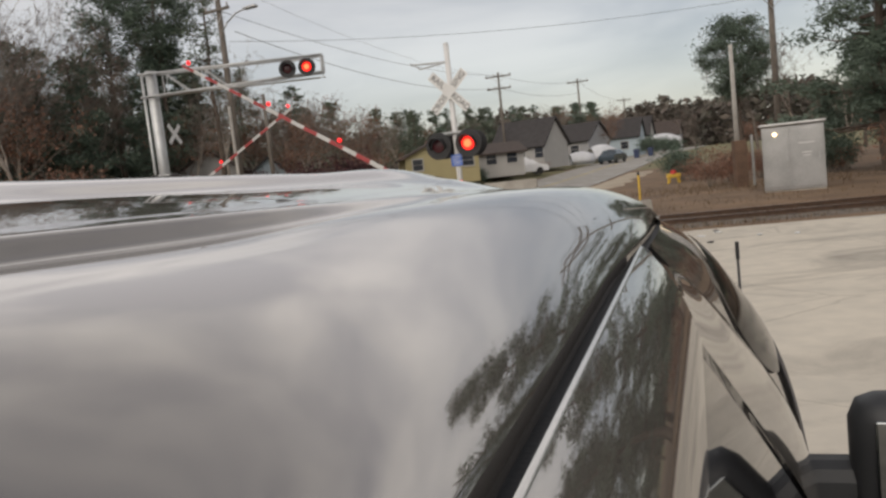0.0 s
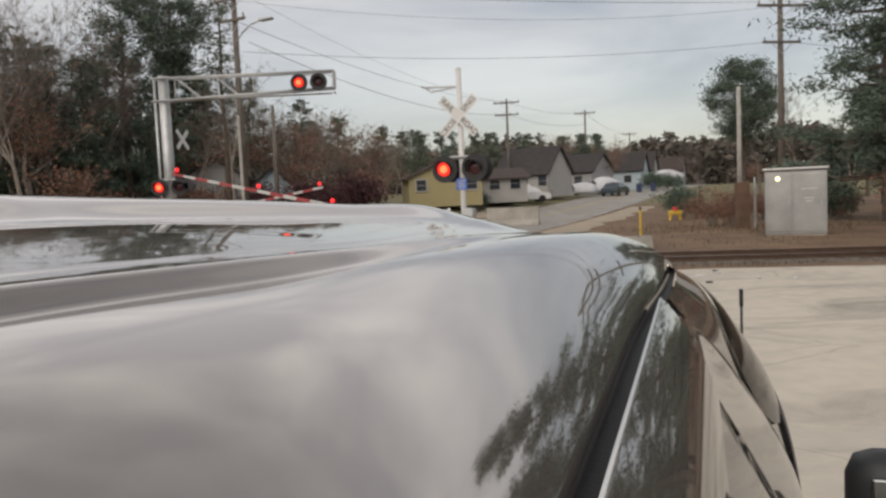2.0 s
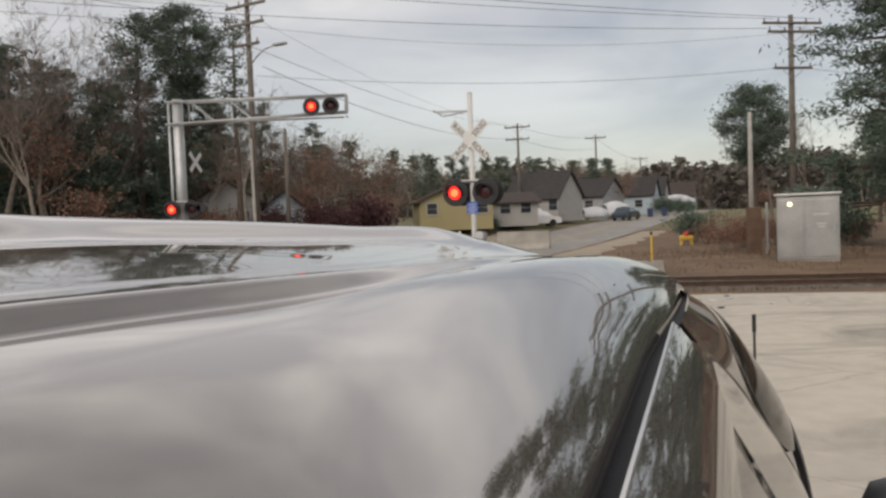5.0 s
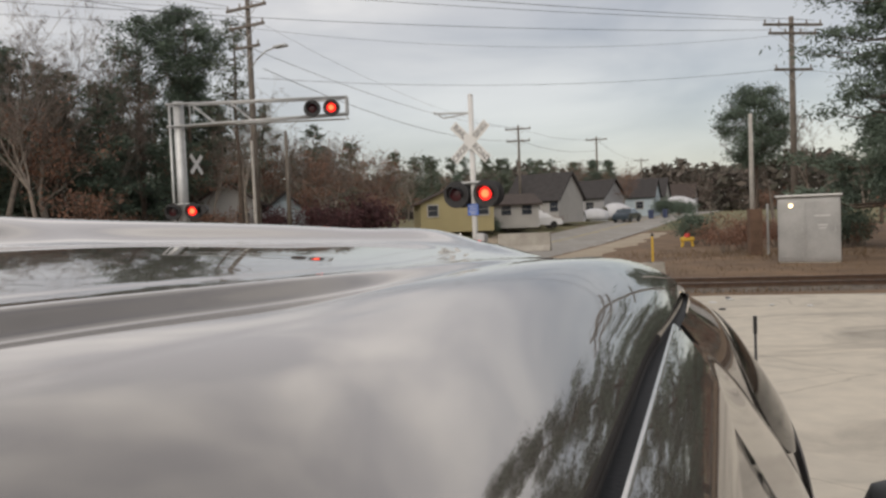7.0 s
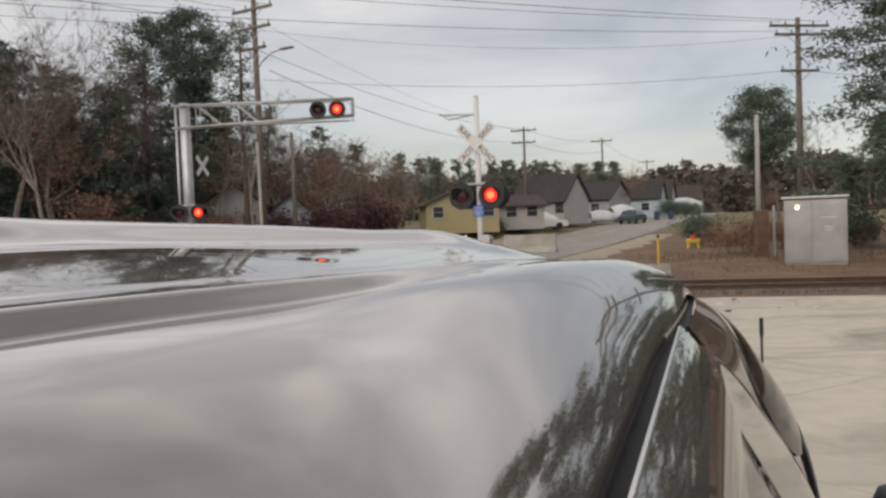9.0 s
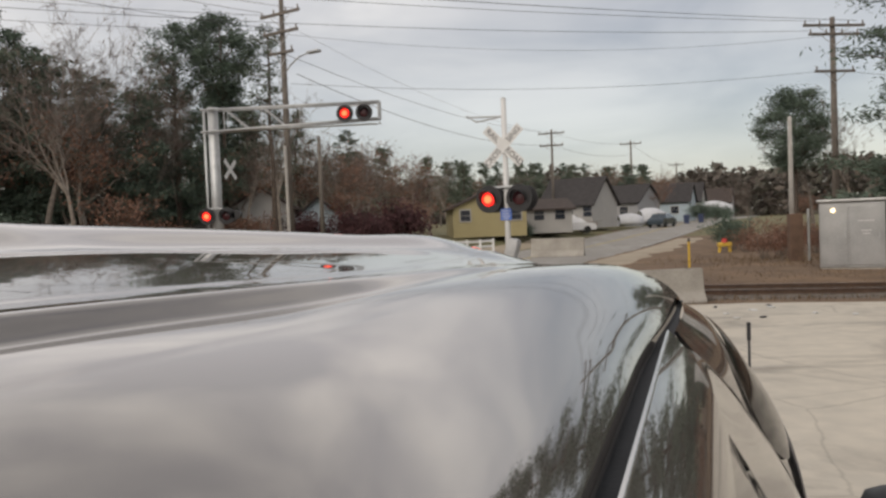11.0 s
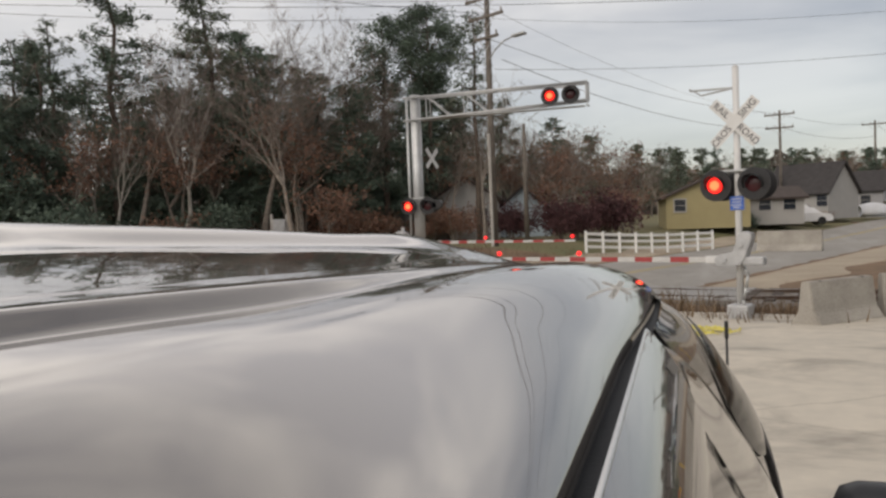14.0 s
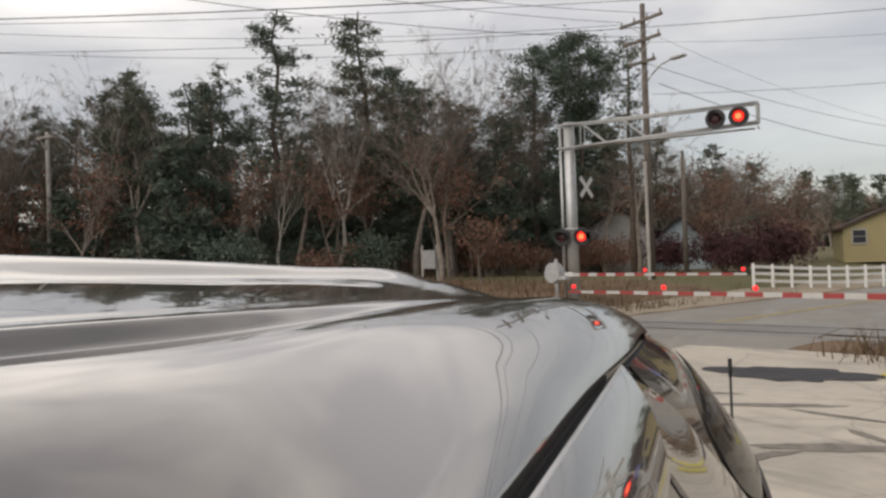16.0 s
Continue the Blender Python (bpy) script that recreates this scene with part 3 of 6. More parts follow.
def build_near_signal():
    s = thing("crossing_signal", "white railroad crossing mast with crossbuck, red flashers and gate", "crossing signal", -0.1, 18.4, -0.17, ROADTURN)
    bm = B()
    box(bm, 0, 0, 0.16, 0.42, 0.42, 0.4, bevel=0.04)
    part("base_casting", bm, CASTING, s, "grey cast mast base")
    part("mast", rod(B(), (0, 0, 0.2), (0, 0, 5.02), 0.068, 0.062, 18), WHITEPAINT, s, "white painted mast", True)
    part("mast_cap", rod(B(), (0, 0, 5.02), (0, 0, 5.06), 0.07, 0.03, 18), WHITEPAINT, s)
    crossbuck(s, 3.93, -0.10)
    flasher_pair(s, 0, 2.72, -0.22)
    for sx in (-1, 1):
        lamp = part("rear_flasher", rod(B(), (sx * 0.37, 0.22, 2.72), (sx * 0.37, 0.25, 2.72), 0.31, 0.31, 28), BLACKMETAL, s)
        part("housing", rod(B(), (sx * 0.37, 0.05, 2.72), (sx * 0.37, 0.22, 2.72), 0.1, 0.17, 16), BLACKMETAL, lamp)
    bm = B()
    box(bm, 0, 0, 2.97, 0.9, 0.12, 0.06, bevel=0.015)
    part("junction_box", bm, GALV, s)
    bm = B()
    box(bm, 0, -0.085, 2.36, 0.27, 0.008, 0.27, bevel=0.003)
    plate = part("notice_plate", bm, BLUESIGN, s, "small blue notice plate with white bars")
    for k, (w, zz) in enumerate(((0.2, 2.44), (0.17, 2.38), (0.2, 2.32), (0.13, 2.27))):
        bm = B()
        box(bm, 0, -0.092, zz, w, 0.003, 0.016)
        part("bar", bm, WHITEPAINT, plate)
    part("bracket", rod(B(), (0, 0, 4.62), (-0.95, 0.05, 4.68), 0.022), GALV, s)
    part("bracket", rod(B(), (0, 0, 4.62), (-0.55, -0.35, 4.5), 0.018), GALV, s)
    part("conduit", rod(B(), (-0.55, -0.35, 4.5), (-0.95, 0.05, 4.72), 0.015), GALV, s)
    gate_mechanism(s, 1.25)
    pts = [(0.12, -0.1, 1.12), (0.2, -0.14, 0.95), (0.17, -0.15, 0.7), (0.1, -0.13, 0.45), (0.12, -0.1, 0.3)]
    bm = B()
    for a, b in zip(pts, pts[1:]):
        rod(bm, a, b, 0.028, n=8)
    part("cable_hose", bm, GALV, s, "grey flexible cable hose", True)
    return s, gate_arm(s, 8.5, (3.5, 5.7, 8.35))


def build_cantilever():
    s = thing("cantilever_signal", "silver cantilever signal mast reaching over the road", "crossing signal", -10.9, 28.5, land(-10.9, 28.5) - 0.05, 0)
    top = 6.55 - s.location.z
    part("post", rod(B(), (0, 0, 0), (0, 0, top + 0.1), 0.2, 0.19, 22), GALV, s, "thick galvanised post", True)
    part("side_pipe", rod(B(), (-0.36, 0.05, 0), (-0.36, 0.05, top), 0.05, 0.05, 12), GALV, s, "", True)
    bm = B()
    box(bm, 0, 0, 0.06, 0.6, 0.6, 0.12, bevel=0.02)
    part("foot_plate", bm, CASTING, s)
    for yy in (-0.2, 0.2):
        for zz, z1 in ((top, top - 0.02), (top - 0.82, top - 0.62)):
            part("arm_chord", rod(B(), (-0.4, yy, zz), (6.25, yy, z1), 0.042, 0.04, 12), GALV, s, "", True)
        x = 0.5
        while x < 6.2:
            part("lattice_bar", rod(B(), (x, yy, top), (x, yy, top - 0.78), 0.018, n=8), GALV, s)
            if x < 3.0:
                part("lattice_bar", rod(B(), (x, yy, top), (min(6.2, x + 0.9), yy, top - 0.78), 0.018, n=8), GALV, s)
            x += 1.43
        part("end_bar", rod(B(), (6.25, yy, top - 0.02), (6.25, yy, top - 0.62), 0.035, n=10), GALV, s)
    for zz in (top, top - 0.78):
        for x in (0.0, 3.0, 6.25):
            part("cross_bar", rod(B(), (x, -0.2, zz), (x, 0.2, zz), 0.03, n=8), GALV, s)
    bm = B()
    box(bm, 3.2, 0, top - 0.8, 5.9, 0.34, 0.02)
    part("walkway", bm, GALV, s, "narrow grated walkway")
    flasher_pair(s, 5.40, top - 0.42, -0.42, 0.35, 0.31, 0.165)
    flasher_pair(s, 0.12, 2.62 - s.location.z, -0.42, 0.37, 0.31, 0.165)
    for sx in (-1, 1):
        lamp = part("rear_flasher", rod(B(), (0.12 + sx * 0.36, 0.12, 2.62 - s.location.z), (0.12 + sx * 0.36, 0.15, 2.62 - s.location.z), 0.25, 0.25, 24), BLACKMETAL, s)
    part("side_flasher", rod(B(), (0.85, -0.4, 2.66 - s.location.z), (0.85, -0.2, 2.66 - s.location.z), 0.17, 0.17, 20), BLACKMETAL, s, "black back of a side flasher")
    for ang in (-45, 45):
        bm = B()
        box(bm, 0, 0, 0, 0.95, 0.008, 0.17, bevel=0.002)
        bl = part("blade", bm, WHITEPAINT, s, "back of a white crossbuck blade")
        bl.matrix_basis = pose(0.5, 0.2 + 0.01 * (ang > 0), 4.35 - s.location.z, 0, 0, 74) @ pose(0, 0, 0, 0, ang, 0)
    return s


def build_far_gate():
    z0 = land(-11.1, 27.4)
    s = thing("crossing_gate", "grey crossing gate stand on the far side of the tracks", "crossing gate", -11.1, 27.4, z0 - 0.03, 158)
    part("stand", rod(B(), (0, 0, 0), (0, 0, 1.9 - z0), 0.06, 0.06, 14), GALV, s, "", True)
    bm = B()
    bmesh.ops.create_cone(bm, cap_ends=True, segments=24, radius1=0.36, radius2=0.36, depth=0.3, matrix=pose(0.1, 0, 1.42 - z0, 90))
    bmesh.ops.bevel(bm, geom=list(bm.edges), offset=0.03, segments=2, affect="EDGES")
    part("gate_mechanism", bm, CASTING, s, "grey round gate mechanism housing")
    bm = B()
    box(bm, -0.2, 0, 1.25 - z0, 0.7, 0.24, 0.14, bevel=0.03)
    part("arm_bracket", bm, CASTING, s)
    return s, gate_arm(s, 7.0, (3.6, 6.9))


near_signal, near_arm = build_near_signal()
cantilever = build_cantilever()
far_gate, far_arm = build_far_gate()


# ---- concrete barriers, cabinet, small track-side things ----
def jersey_mesh(length, height):
    k = height / 0.81
    prof = [(-0.3, 0), (-0.3, 0.07), (-0.16, 0.28), (-0.09, 0.81), (0.09, 0.81), (0.16, 0.28), (0.3, 0.07), (0.3, 0)]
    bm = B()
    a = [bm.verts.new((-length / 2, y * k, z * k)) for y, z in prof]
    b = [bm.verts.new((length / 2, y * k, z * k)) for y, z in prof]
    bm.faces.new(a[::-1])
    bm.faces.new(b)
    for i in range(len(prof)):
        j = (i + 1) % len(prof)
        bm.faces.new((a[i], a[j], b[j], b[i]))
    bmesh.ops.recalc_face_normals(bm, faces=bm.faces)
    bmesh.ops.bevel(bm, geom=list(bm.edges), offset=0.018, segments=2, affect="EDGES")
    return bm


# concrete colour darkened to paint in the shade inside the lifting pockets
POCKETSHADE = material("shaded_concrete_pocket", (0.16, 0.15, 0.135), 0.95, 0, 0.3, 3, 30, 0.3)


def barrier(x0, y0, x1, y1, h, label):
    ln = math.hypot(x1 - x0, y1 - y0)
    ob = new("concrete_barrier")
    part("block", jersey_mesh(ln, h), CONCRETE, ob)
    # solid dark blocks give the pockets their painted shade; nothing is hollowed out
    for sx in (-1, 1):
        bm = B()
        box(bm, sx * ln * 0.33, 0, h - 0.05, 0.09, 0.16, 0.112, bevel=0.01)
        part("lifting_pocket", bm, POCKETSHADE, ob, "lifting pocket, its shade painted as dark concrete")
    cx, cy = (x0 + x1) / 2, (y0 + y1) / 2
    ob.matrix_basis = pose(cx, cy, land(cx, cy) + 0.01, 0, 0, math.degrees(math.atan2(y1 - y0, x1 - x0)))
    return tagged(ob, label, "barrier", "barriers by the track")


barrier(0.95, 16.95, 2.15, 18.35, 0.82, "weathered concrete traffic barrier beside the track")
barrier(2.35, 18.4, 4.35, 18.85, 0.8, "weathered concrete traffic barrier beside the track")
barrier(1.0, 42.2, 3.75, 41.6, 1.0, "brown-stained concrete block beyond the road")


def build_cabinet():
    z = land(11.4, 27.7) - 0.03
    c = thing("signal_cabinet", "large brushed aluminium railway signal cabinet on bare dirt", "cabinet", 11.45, 27.75, z, -23)
    bm = B()
    box(bm, 0, 0, 1.16, 1.95, 1.5, 2.16, bevel=0.02)
    part("body", bm, ALU, c)
    bm = B()
    box(bm, 0, 0, 2.3, 2.1, 1.65, 0.1, bevel=0.03)
    part("roof_cap", bm, ALU, c)
    bm = B()
    box(bm, 0, 0, 0.05, 1.9, 1.45, 0.12)
    part("plinth", bm, CONCRETE, c)
    for x, w in ((-0.52, 0.8), (0.42, 0.95)):
        bm = B()
        box(bm, x, -0.765, 1.15, w, 0.025, 1.95, bevel=0.008)
        door = part("door", bm, ALU, c)
        bm = B()
        box(bm, x + w * 0.4, -0.79, 1.15, 0.03, 0.04, 0.16, bevel=0.008)
        part("handle", bm, GALV, door)
    for k, (w, zz) in enumerate(((0.5, 1.62), (0.3, 1.3), (0.22, 1.2))):
        bm = B()
        box(bm, 0.42, -0.782, zz, w, 0.004, 0.035)
        part("plate_bar", bm, WHITEPAINT, c)
    part("work_lamp", rod(B(), (-0.55, -0.85, 1.98), (-0.55, -0.78, 2.0), 0.07, 0.05, 12), glowing("warm_lamp", (1.0, 0.8, 0.5), 3.0), c, "small warm lamp on the cabinet")
    return c


build_cabinet()


def build_marker():
    z = land(6.6, 30.3)
    m = thing("marker_post", "thin yellow utility marker post with dark cap", "marker post", 6.6, 30.3, z)
    part("post", rod(B(), (0, 0, -0.1), (0, 0, 0.98), 0.045, 0.045, 12), YELLOWPAINT, m)
    part("cap", rod(B(), (0, 0, 0.98), (0, 0, 1.1), 0.05, 0.045, 12), BLACKMETAL, m)


def build_hydrant():
    x, y = 10.7, 40.9
    h = thing("fire_hydrant", "yellow hydrant with a red top on the verge", "hydrant", x, y, land(x, y) - 0.02)
    bm = B()
    for sx in (-0.28, 0.28):
        rod(bm, (sx, 0, 0), (sx * 0.7, 0, 0.5), 0.08, 0.07, 10)
    box(bm, 0, 0, 0.42, 0.7, 0.25, 0.22, bevel=0.05)
    part("body", bm, YELLOWPAINT, h)
    bm = rod(B(), (0, 0, 0.52), (0, 0, 0.72), 0.17, 0.12, 14)
    part("bonnet", bm, REDPAINT, h, "red bonnet")


def build_brown_post():
    x, y = 11.1, 32.1
    p = thing("stub_post", "short thick rusty brown post", "post", x, y, land(x, y) - 0.05)
    bm = B()
    box(bm, 0, 0, 0.95, 0.5, 0.4, 1.95, bevel=0.03)
    part("shaft", bm, BROWNPOST, p)
    part("pipe", rod(B(), (0.55, 0.1, 0), (0.55, 0.1, 2.1), 0.05), GALV, p)


build_marker()
build_hydrant()
build_brown_post()


def build_tape():
    """Crumpled loops of yellow tape lying on the lot."""
    bm = B()
    rnd = random.Random(5)
    cx, cy, a, last = -0.95, 14.6, 0.4, None
    for k in range(120):
        a += rnd.uniform(-0.9, 0.9) + 0.25 * math.sin(k * 0.21)
        cx, cy = cx + 0.055 * math.cos(a) + 0.007, cy + 0.03 * math.sin(a) + 0.004
        z = land(cx, cy) + 0.075 + rnd.uniform(0, 0.05)
        p = bm.verts.new((cx, cy, z)), bm.verts.new((cx + 0.02, cy + 0.06, z + rnd.uniform(-0.01, 0.05)))
        if last:
            bm.faces.new((last[0], p[0], p[1], last[1]))
        last = p
    ob = part("warning_tape", bm, YELLOWTAPE)
    ob.modifiers.new("thick", "SOLIDIFY").thickness = 0.004
    tagged(ob, "crumpled yellow warning tape on the ground", "tape")


build_tape()



def build_relay_box():
    """Grey relay box between two short posts by the wood."""
    x, y = -21.8, 36.5
    b = thing("relay_box", "pale grey relay box hung between two short posts", "relay box", x, y, land(x, y) - 0.05, 30)
    for sx in (-0.38, 0.38):
        bm = B()
        box(bm, sx, 0, 0.95, 0.12, 0.12, 1.9, bevel=0.01)
        part("post", bm, PALEPOLE, b)
    bm = B()
    box(bm, 0, -0.16, 1.15, 0.62, 0.22, 0.95, bevel=0.02)
    cab = part("case", bm, CASTING, b)
    bm = B()
    box(bm, 0, -0.28, 1.15, 0.5, 0.012, 0.8, bevel=0.004)
    part("door", bm, CASTING, cab)


def build_litter():
    """Scraps of pale rubbish on the lot."""
    rnd = random.Random(8)
    for k in range(9):
        x, y = 4.6 + rnd.uniform(-1.2, 2.2), 16.2 + rnd.uniform(-1.5, 0.8)
        bm = B()
        bmesh.ops.create_icosphere(bm, subdivisions=1, radius=1.0)
        for v in bm.verts:
            v.co = Vector((v.co.x * rnd.uniform(0.05, 0.13), v.co.y * rnd.uniform(0.03, 0.08), v.co.z * 0.02))
        ob = part("paper_scrap", bm, WHITEPAINT if k % 3 else BLACKMETAL)
        ob.matrix_basis = pose(x, y, land(x, y) + 0.08, 0, 0, rnd.uniform(0, 180))
        tagged(ob, "small pale paper scrap on the lot" if k % 3 else "small dark scrap on the lot", "scrap", "scraps on the lot")
    for k in range(14):
        x, y = rnd.uniform(-1.5, 9.0), rnd.uniform(18.9, 20.2)
        bm = B()
        bmesh.ops.create_icosphere(bm, subdivisions=1, radius=rnd.uniform(0.04, 0.1))
        for v in bm.verts:
            v.co *= rnd.uniform(0.7, 1.2)
        ob = part("stone", bm, BALLAST)
        ob.matrix_basis = pose(x, y, land(x, y) + 0.02, 0, 0, rnd.uniform(0, 180))
        tagged(ob, "loose grey stone beside the track", "stone", "stones by the track")


build_relay_box()
build_litter()

# ---- poles and wires ----
def utility_pole(x, y, top, arms, mat=POLEWOOD, r=0.16, turn=0.0, label="tall weathered wooden utility pole with crossarms", stuff=()):
    z = land(x, y) - 0.1
    p = thing("utility_pole", label, "utility pole", x, y, z, turn, "utility poles")
    h = top - z
    part("shaft", rod(B(), (0, 0, 0), (0, 0, h), r, r * 0.62, 12), mat, p, "", True)
    for zz, w in arms:
        bm = B()
        box(bm, 0, -0.14, zz - z, w, 0.11, 0.13, bevel=0.01)
        arm = part("crossarm", bm, mat, p)
        n = max(2, int(w / 0.6))
        for k in range(n):
            xx = -w / 2 + 0.1 + (w - 0.2) * k / (n - 1)
            part("insulator", rod(B(), (xx, -0.14, zz - z + 0.06), (xx, -0.14, zz - z + 0.26), 0.05, 0.035, 8), PORCELAIN, arm)
        for sx in (-1, 1):
            part("brace", rod(B(), (sx * w * 0.28, -0.16, zz - z - 0.05), (0, -0.14, zz - z - 0.6), 0.02, n=6), GALV, arm)
    for zz, rr, hh, dx in stuff:
        part("transformer", rod(B(), (dx, -0.1, zz - z), (dx, -0.1, zz - z + hh), rr, rr, 14), GALV, p, "grey can transformer", True)
    return p


pole_b = utility_pole(-10.9, 38.2, 13.4, ((12.6, 2.6), (11.7, 2.3), (10.7, 1.6)), turn=-28, r=0.19)
arm_pts = [(0, 0, 9.0), (0.6, -0.2, 9.35), (1.4, -0.4, 9.62), (2.2, -0.55, 9.68)]
bm = B()
for a, b in zip(arm_pts, arm_pts[1:]):
    rod(bm, a, b, 0.035, n=8)
part("lamp_arm", bm, GALV, pole_b, "", True)
bm = B()
box(bm, 2.55, -0.62, 9.66, 0.75, 0.3, 0.13, bevel=0.05)
part("lamp_head", bm, GALV, pole_b, "grey cobra-head street lamp")
part("guard_pipe", rod(B(), (0.1, -0.24, 0.1), (0.02, -0.2, 5.5), 0.075), PALEPOLE, pole_b, "pale cable guard")
utility_pole(-10.9, 44.7, 7.3, (), r=0.15, label="plain leaning wooden utility pole")
utility_pole(4.25, 79.0, 10.9, ((10.5, 2.6), (9.3, 2.4)), turn=-15)
utility_pole(15.0, 99.0, 11.3, ((10.9, 2.6),), turn=-15)
utility_pole(30.4, 147.0, 11.4, ((11.0, 2.6),), turn=-15)
utility_pole(42.5, 175.0, 11.2, ((10.8, 2.6),), turn=-15)
utility_pole(50.5, 200.0, 11.2, ((10.8, 2.6),), turn=-15)
pole_a = utility_pole(16.9, 42.7, 11.9, ((11.45, 3.4), (11.0, 2.8), (9.1, 2.2)), turn=12, r=0.2)
utility_pole(16.2, 47.2, 7.4, (), mat=PALEPOLE, r=0.17, label="short pale wooden pole without crossarms")
utility_pole(-38.6, 26.7, 9.2, ((8.9, 1.4),), mat=PALEPOLE, r=0.15)
utility_pole(-36.0, 20.0, 12.9, ((12.1, 2.8), (11.2, 2.4)), turn=25, r=0.18)
utility_pole(-29.0, 1.0, 12.4, ((11.9, 2.6),), turn=-60)


def wire(a, b, sag, r=0.014, name="overhead_wire"):
    n = 24
    pts = []
    for k in range(n + 1):
        t = k / n
        p = Vector(a).lerp(Vector(b), t)
        p.z -= sag * 4 * t * (1 - t)
        pts.append(p)
    cu = bpy.data.curves.new(name, "CURVE")
    cu.dimensions, cu.bevel_depth, cu.bevel_resolution = "3D", r * 0.62, 1
    sp = cu.splines.new("POLY")
    sp.points.add(n)
    for q, p in zip(sp.points, pts):
        q.co = (*p, 1)
    tmp = bpy.data.objects.new(name, cu)
    scene.collection.objects.link(tmp)
    me = bpy.data.meshes.new_from_object(tmp.evaluated_get(bpy.context.evaluated_depsgraph_get()))
    bpy.data.objects.remove(tmp)
    me.materials.clear()
    me.materials.append(WIRE)
    return tagged(new(name, me), "thin black overhead wire between poles", "wire", "overhead wires")


for a, b, sag, r in (
    ((16.0, 42.5, 11.7), (-37.0, 19.5, 12.7), 0.7, 0.018), ((17.2, 42.7, 11.75), (-36.0, 20.0, 12.8), 0.5, 0.018), ((18.2, 42.9, 11.7), (-35.0, 20.5, 12.8), 0.5, 0.018),
    ((15.6, 42.4, 11.2), (-36.8, 19.6, 11.5), 0.9, 0.018),
    ((-10.9, 38.2, 10.7), (4.25, 79, 10.6), 0.8, 0.02), ((-10.2, 38.0, 9.6), (4.25, 79, 9.4), 1.1, 0.025), ((-11.5, 38.2, 12.6), (4.0, 79, 10.6), 1.0, 0.012),
    ((-10.6, 38.2, 9.2), (16.9, 42.7, 9.2), 0.6, 0.016), ((-10.6, 38.2, 11.6), (16.9, 42.7, 11.0), 0.8, 0.012),
    ((4.25, 79, 10.6), (15, 99, 11.0), 0.5, 0.02), ((4.25, 79, 9.4), (15, 99, 9.6), 0.6, 0.025), ((15, 99, 11.0), (30.4, 147, 11.1), 0.8, 0.025), ((30.4, 147, 11.1), (42.5, 175, 10.9), 0.6, 0.03),
    ((-12.0, 38.4, 12.8), (-28.5, 1.0, 12.2), 1.0, 0.018), ((-10.2, 38.0, 12.8), (-28.0, 1.5, 12.2), 1.1, 0.018), ((-11.0, 38.2, 11.9), (-29.0, 1.0, 11.4), 1.2, 0.02),
    ((-11.5, 38.3, 12.6), (-36.5, 20.0, 12.5), 0.5, 0.016), ((-10.9, 38.2, 11.8), (-35.5, 20.0, 11.5), 0.6, 0.016),
    ((16.9, 42.7, 11.3), (38.0, 52.0, 12.0), 0.6, 0.016), ((16.9, 42.7, 9.2), (38.0, 52.0, 10.0), 0.6, 0.016),
):
    wire(a, b, sag, r)


# ---- white rail fence ----
def build_fence():
    x0, y0, x1, y1 = -6.75, 39.6, -1.1, 45.0
    f = thing("rail_fence", "white vinyl three-rail fence along the verge", "fence")
    n = 8
    for k in range(n + 1):
        x, y = x0 + (x1 - x0) * k / n, y0 + (y1 - y0) * k / n
        z = land(x, y)
        bm = B()
        box(bm, x, y, z + 0.47, 0.13, 0.13, 1.06, bevel=0.012)
        post = part("post", bm, VINYL, f)
        bm = B()
        bmesh.ops.create_cone(bm, cap_ends=True, segments=4, radius1=0.11, radius2=0.0, depth=0.08, matrix=pose(x, y, z + 1.04, 0, 0, 45))
        part("cap", bm, VINYL, post)
        if k < n:
            xb, yb = x0 + (x1 - x0) * (k + 1) / n, y0 + (y1 - y0) * (k + 1) / n
            zb = land(xb, yb)
            for h in (0.3, 0.62, 0.92):
                v = Vector((xb - x, yb - y, zb - z))
                m = Matrix.Translation(((x + xb) / 2, (y + yb) / 2, (z + zb) / 2 + h)) @ v.to_track_quat("X", "Z").to_matrix().to_4x4()
                bm = B()
                box(bm, 0, 0, 0, v.length - 0.13, 0.04, 0.13, m)
                part("rail_board", bm, VINYL, f)


build_fence()


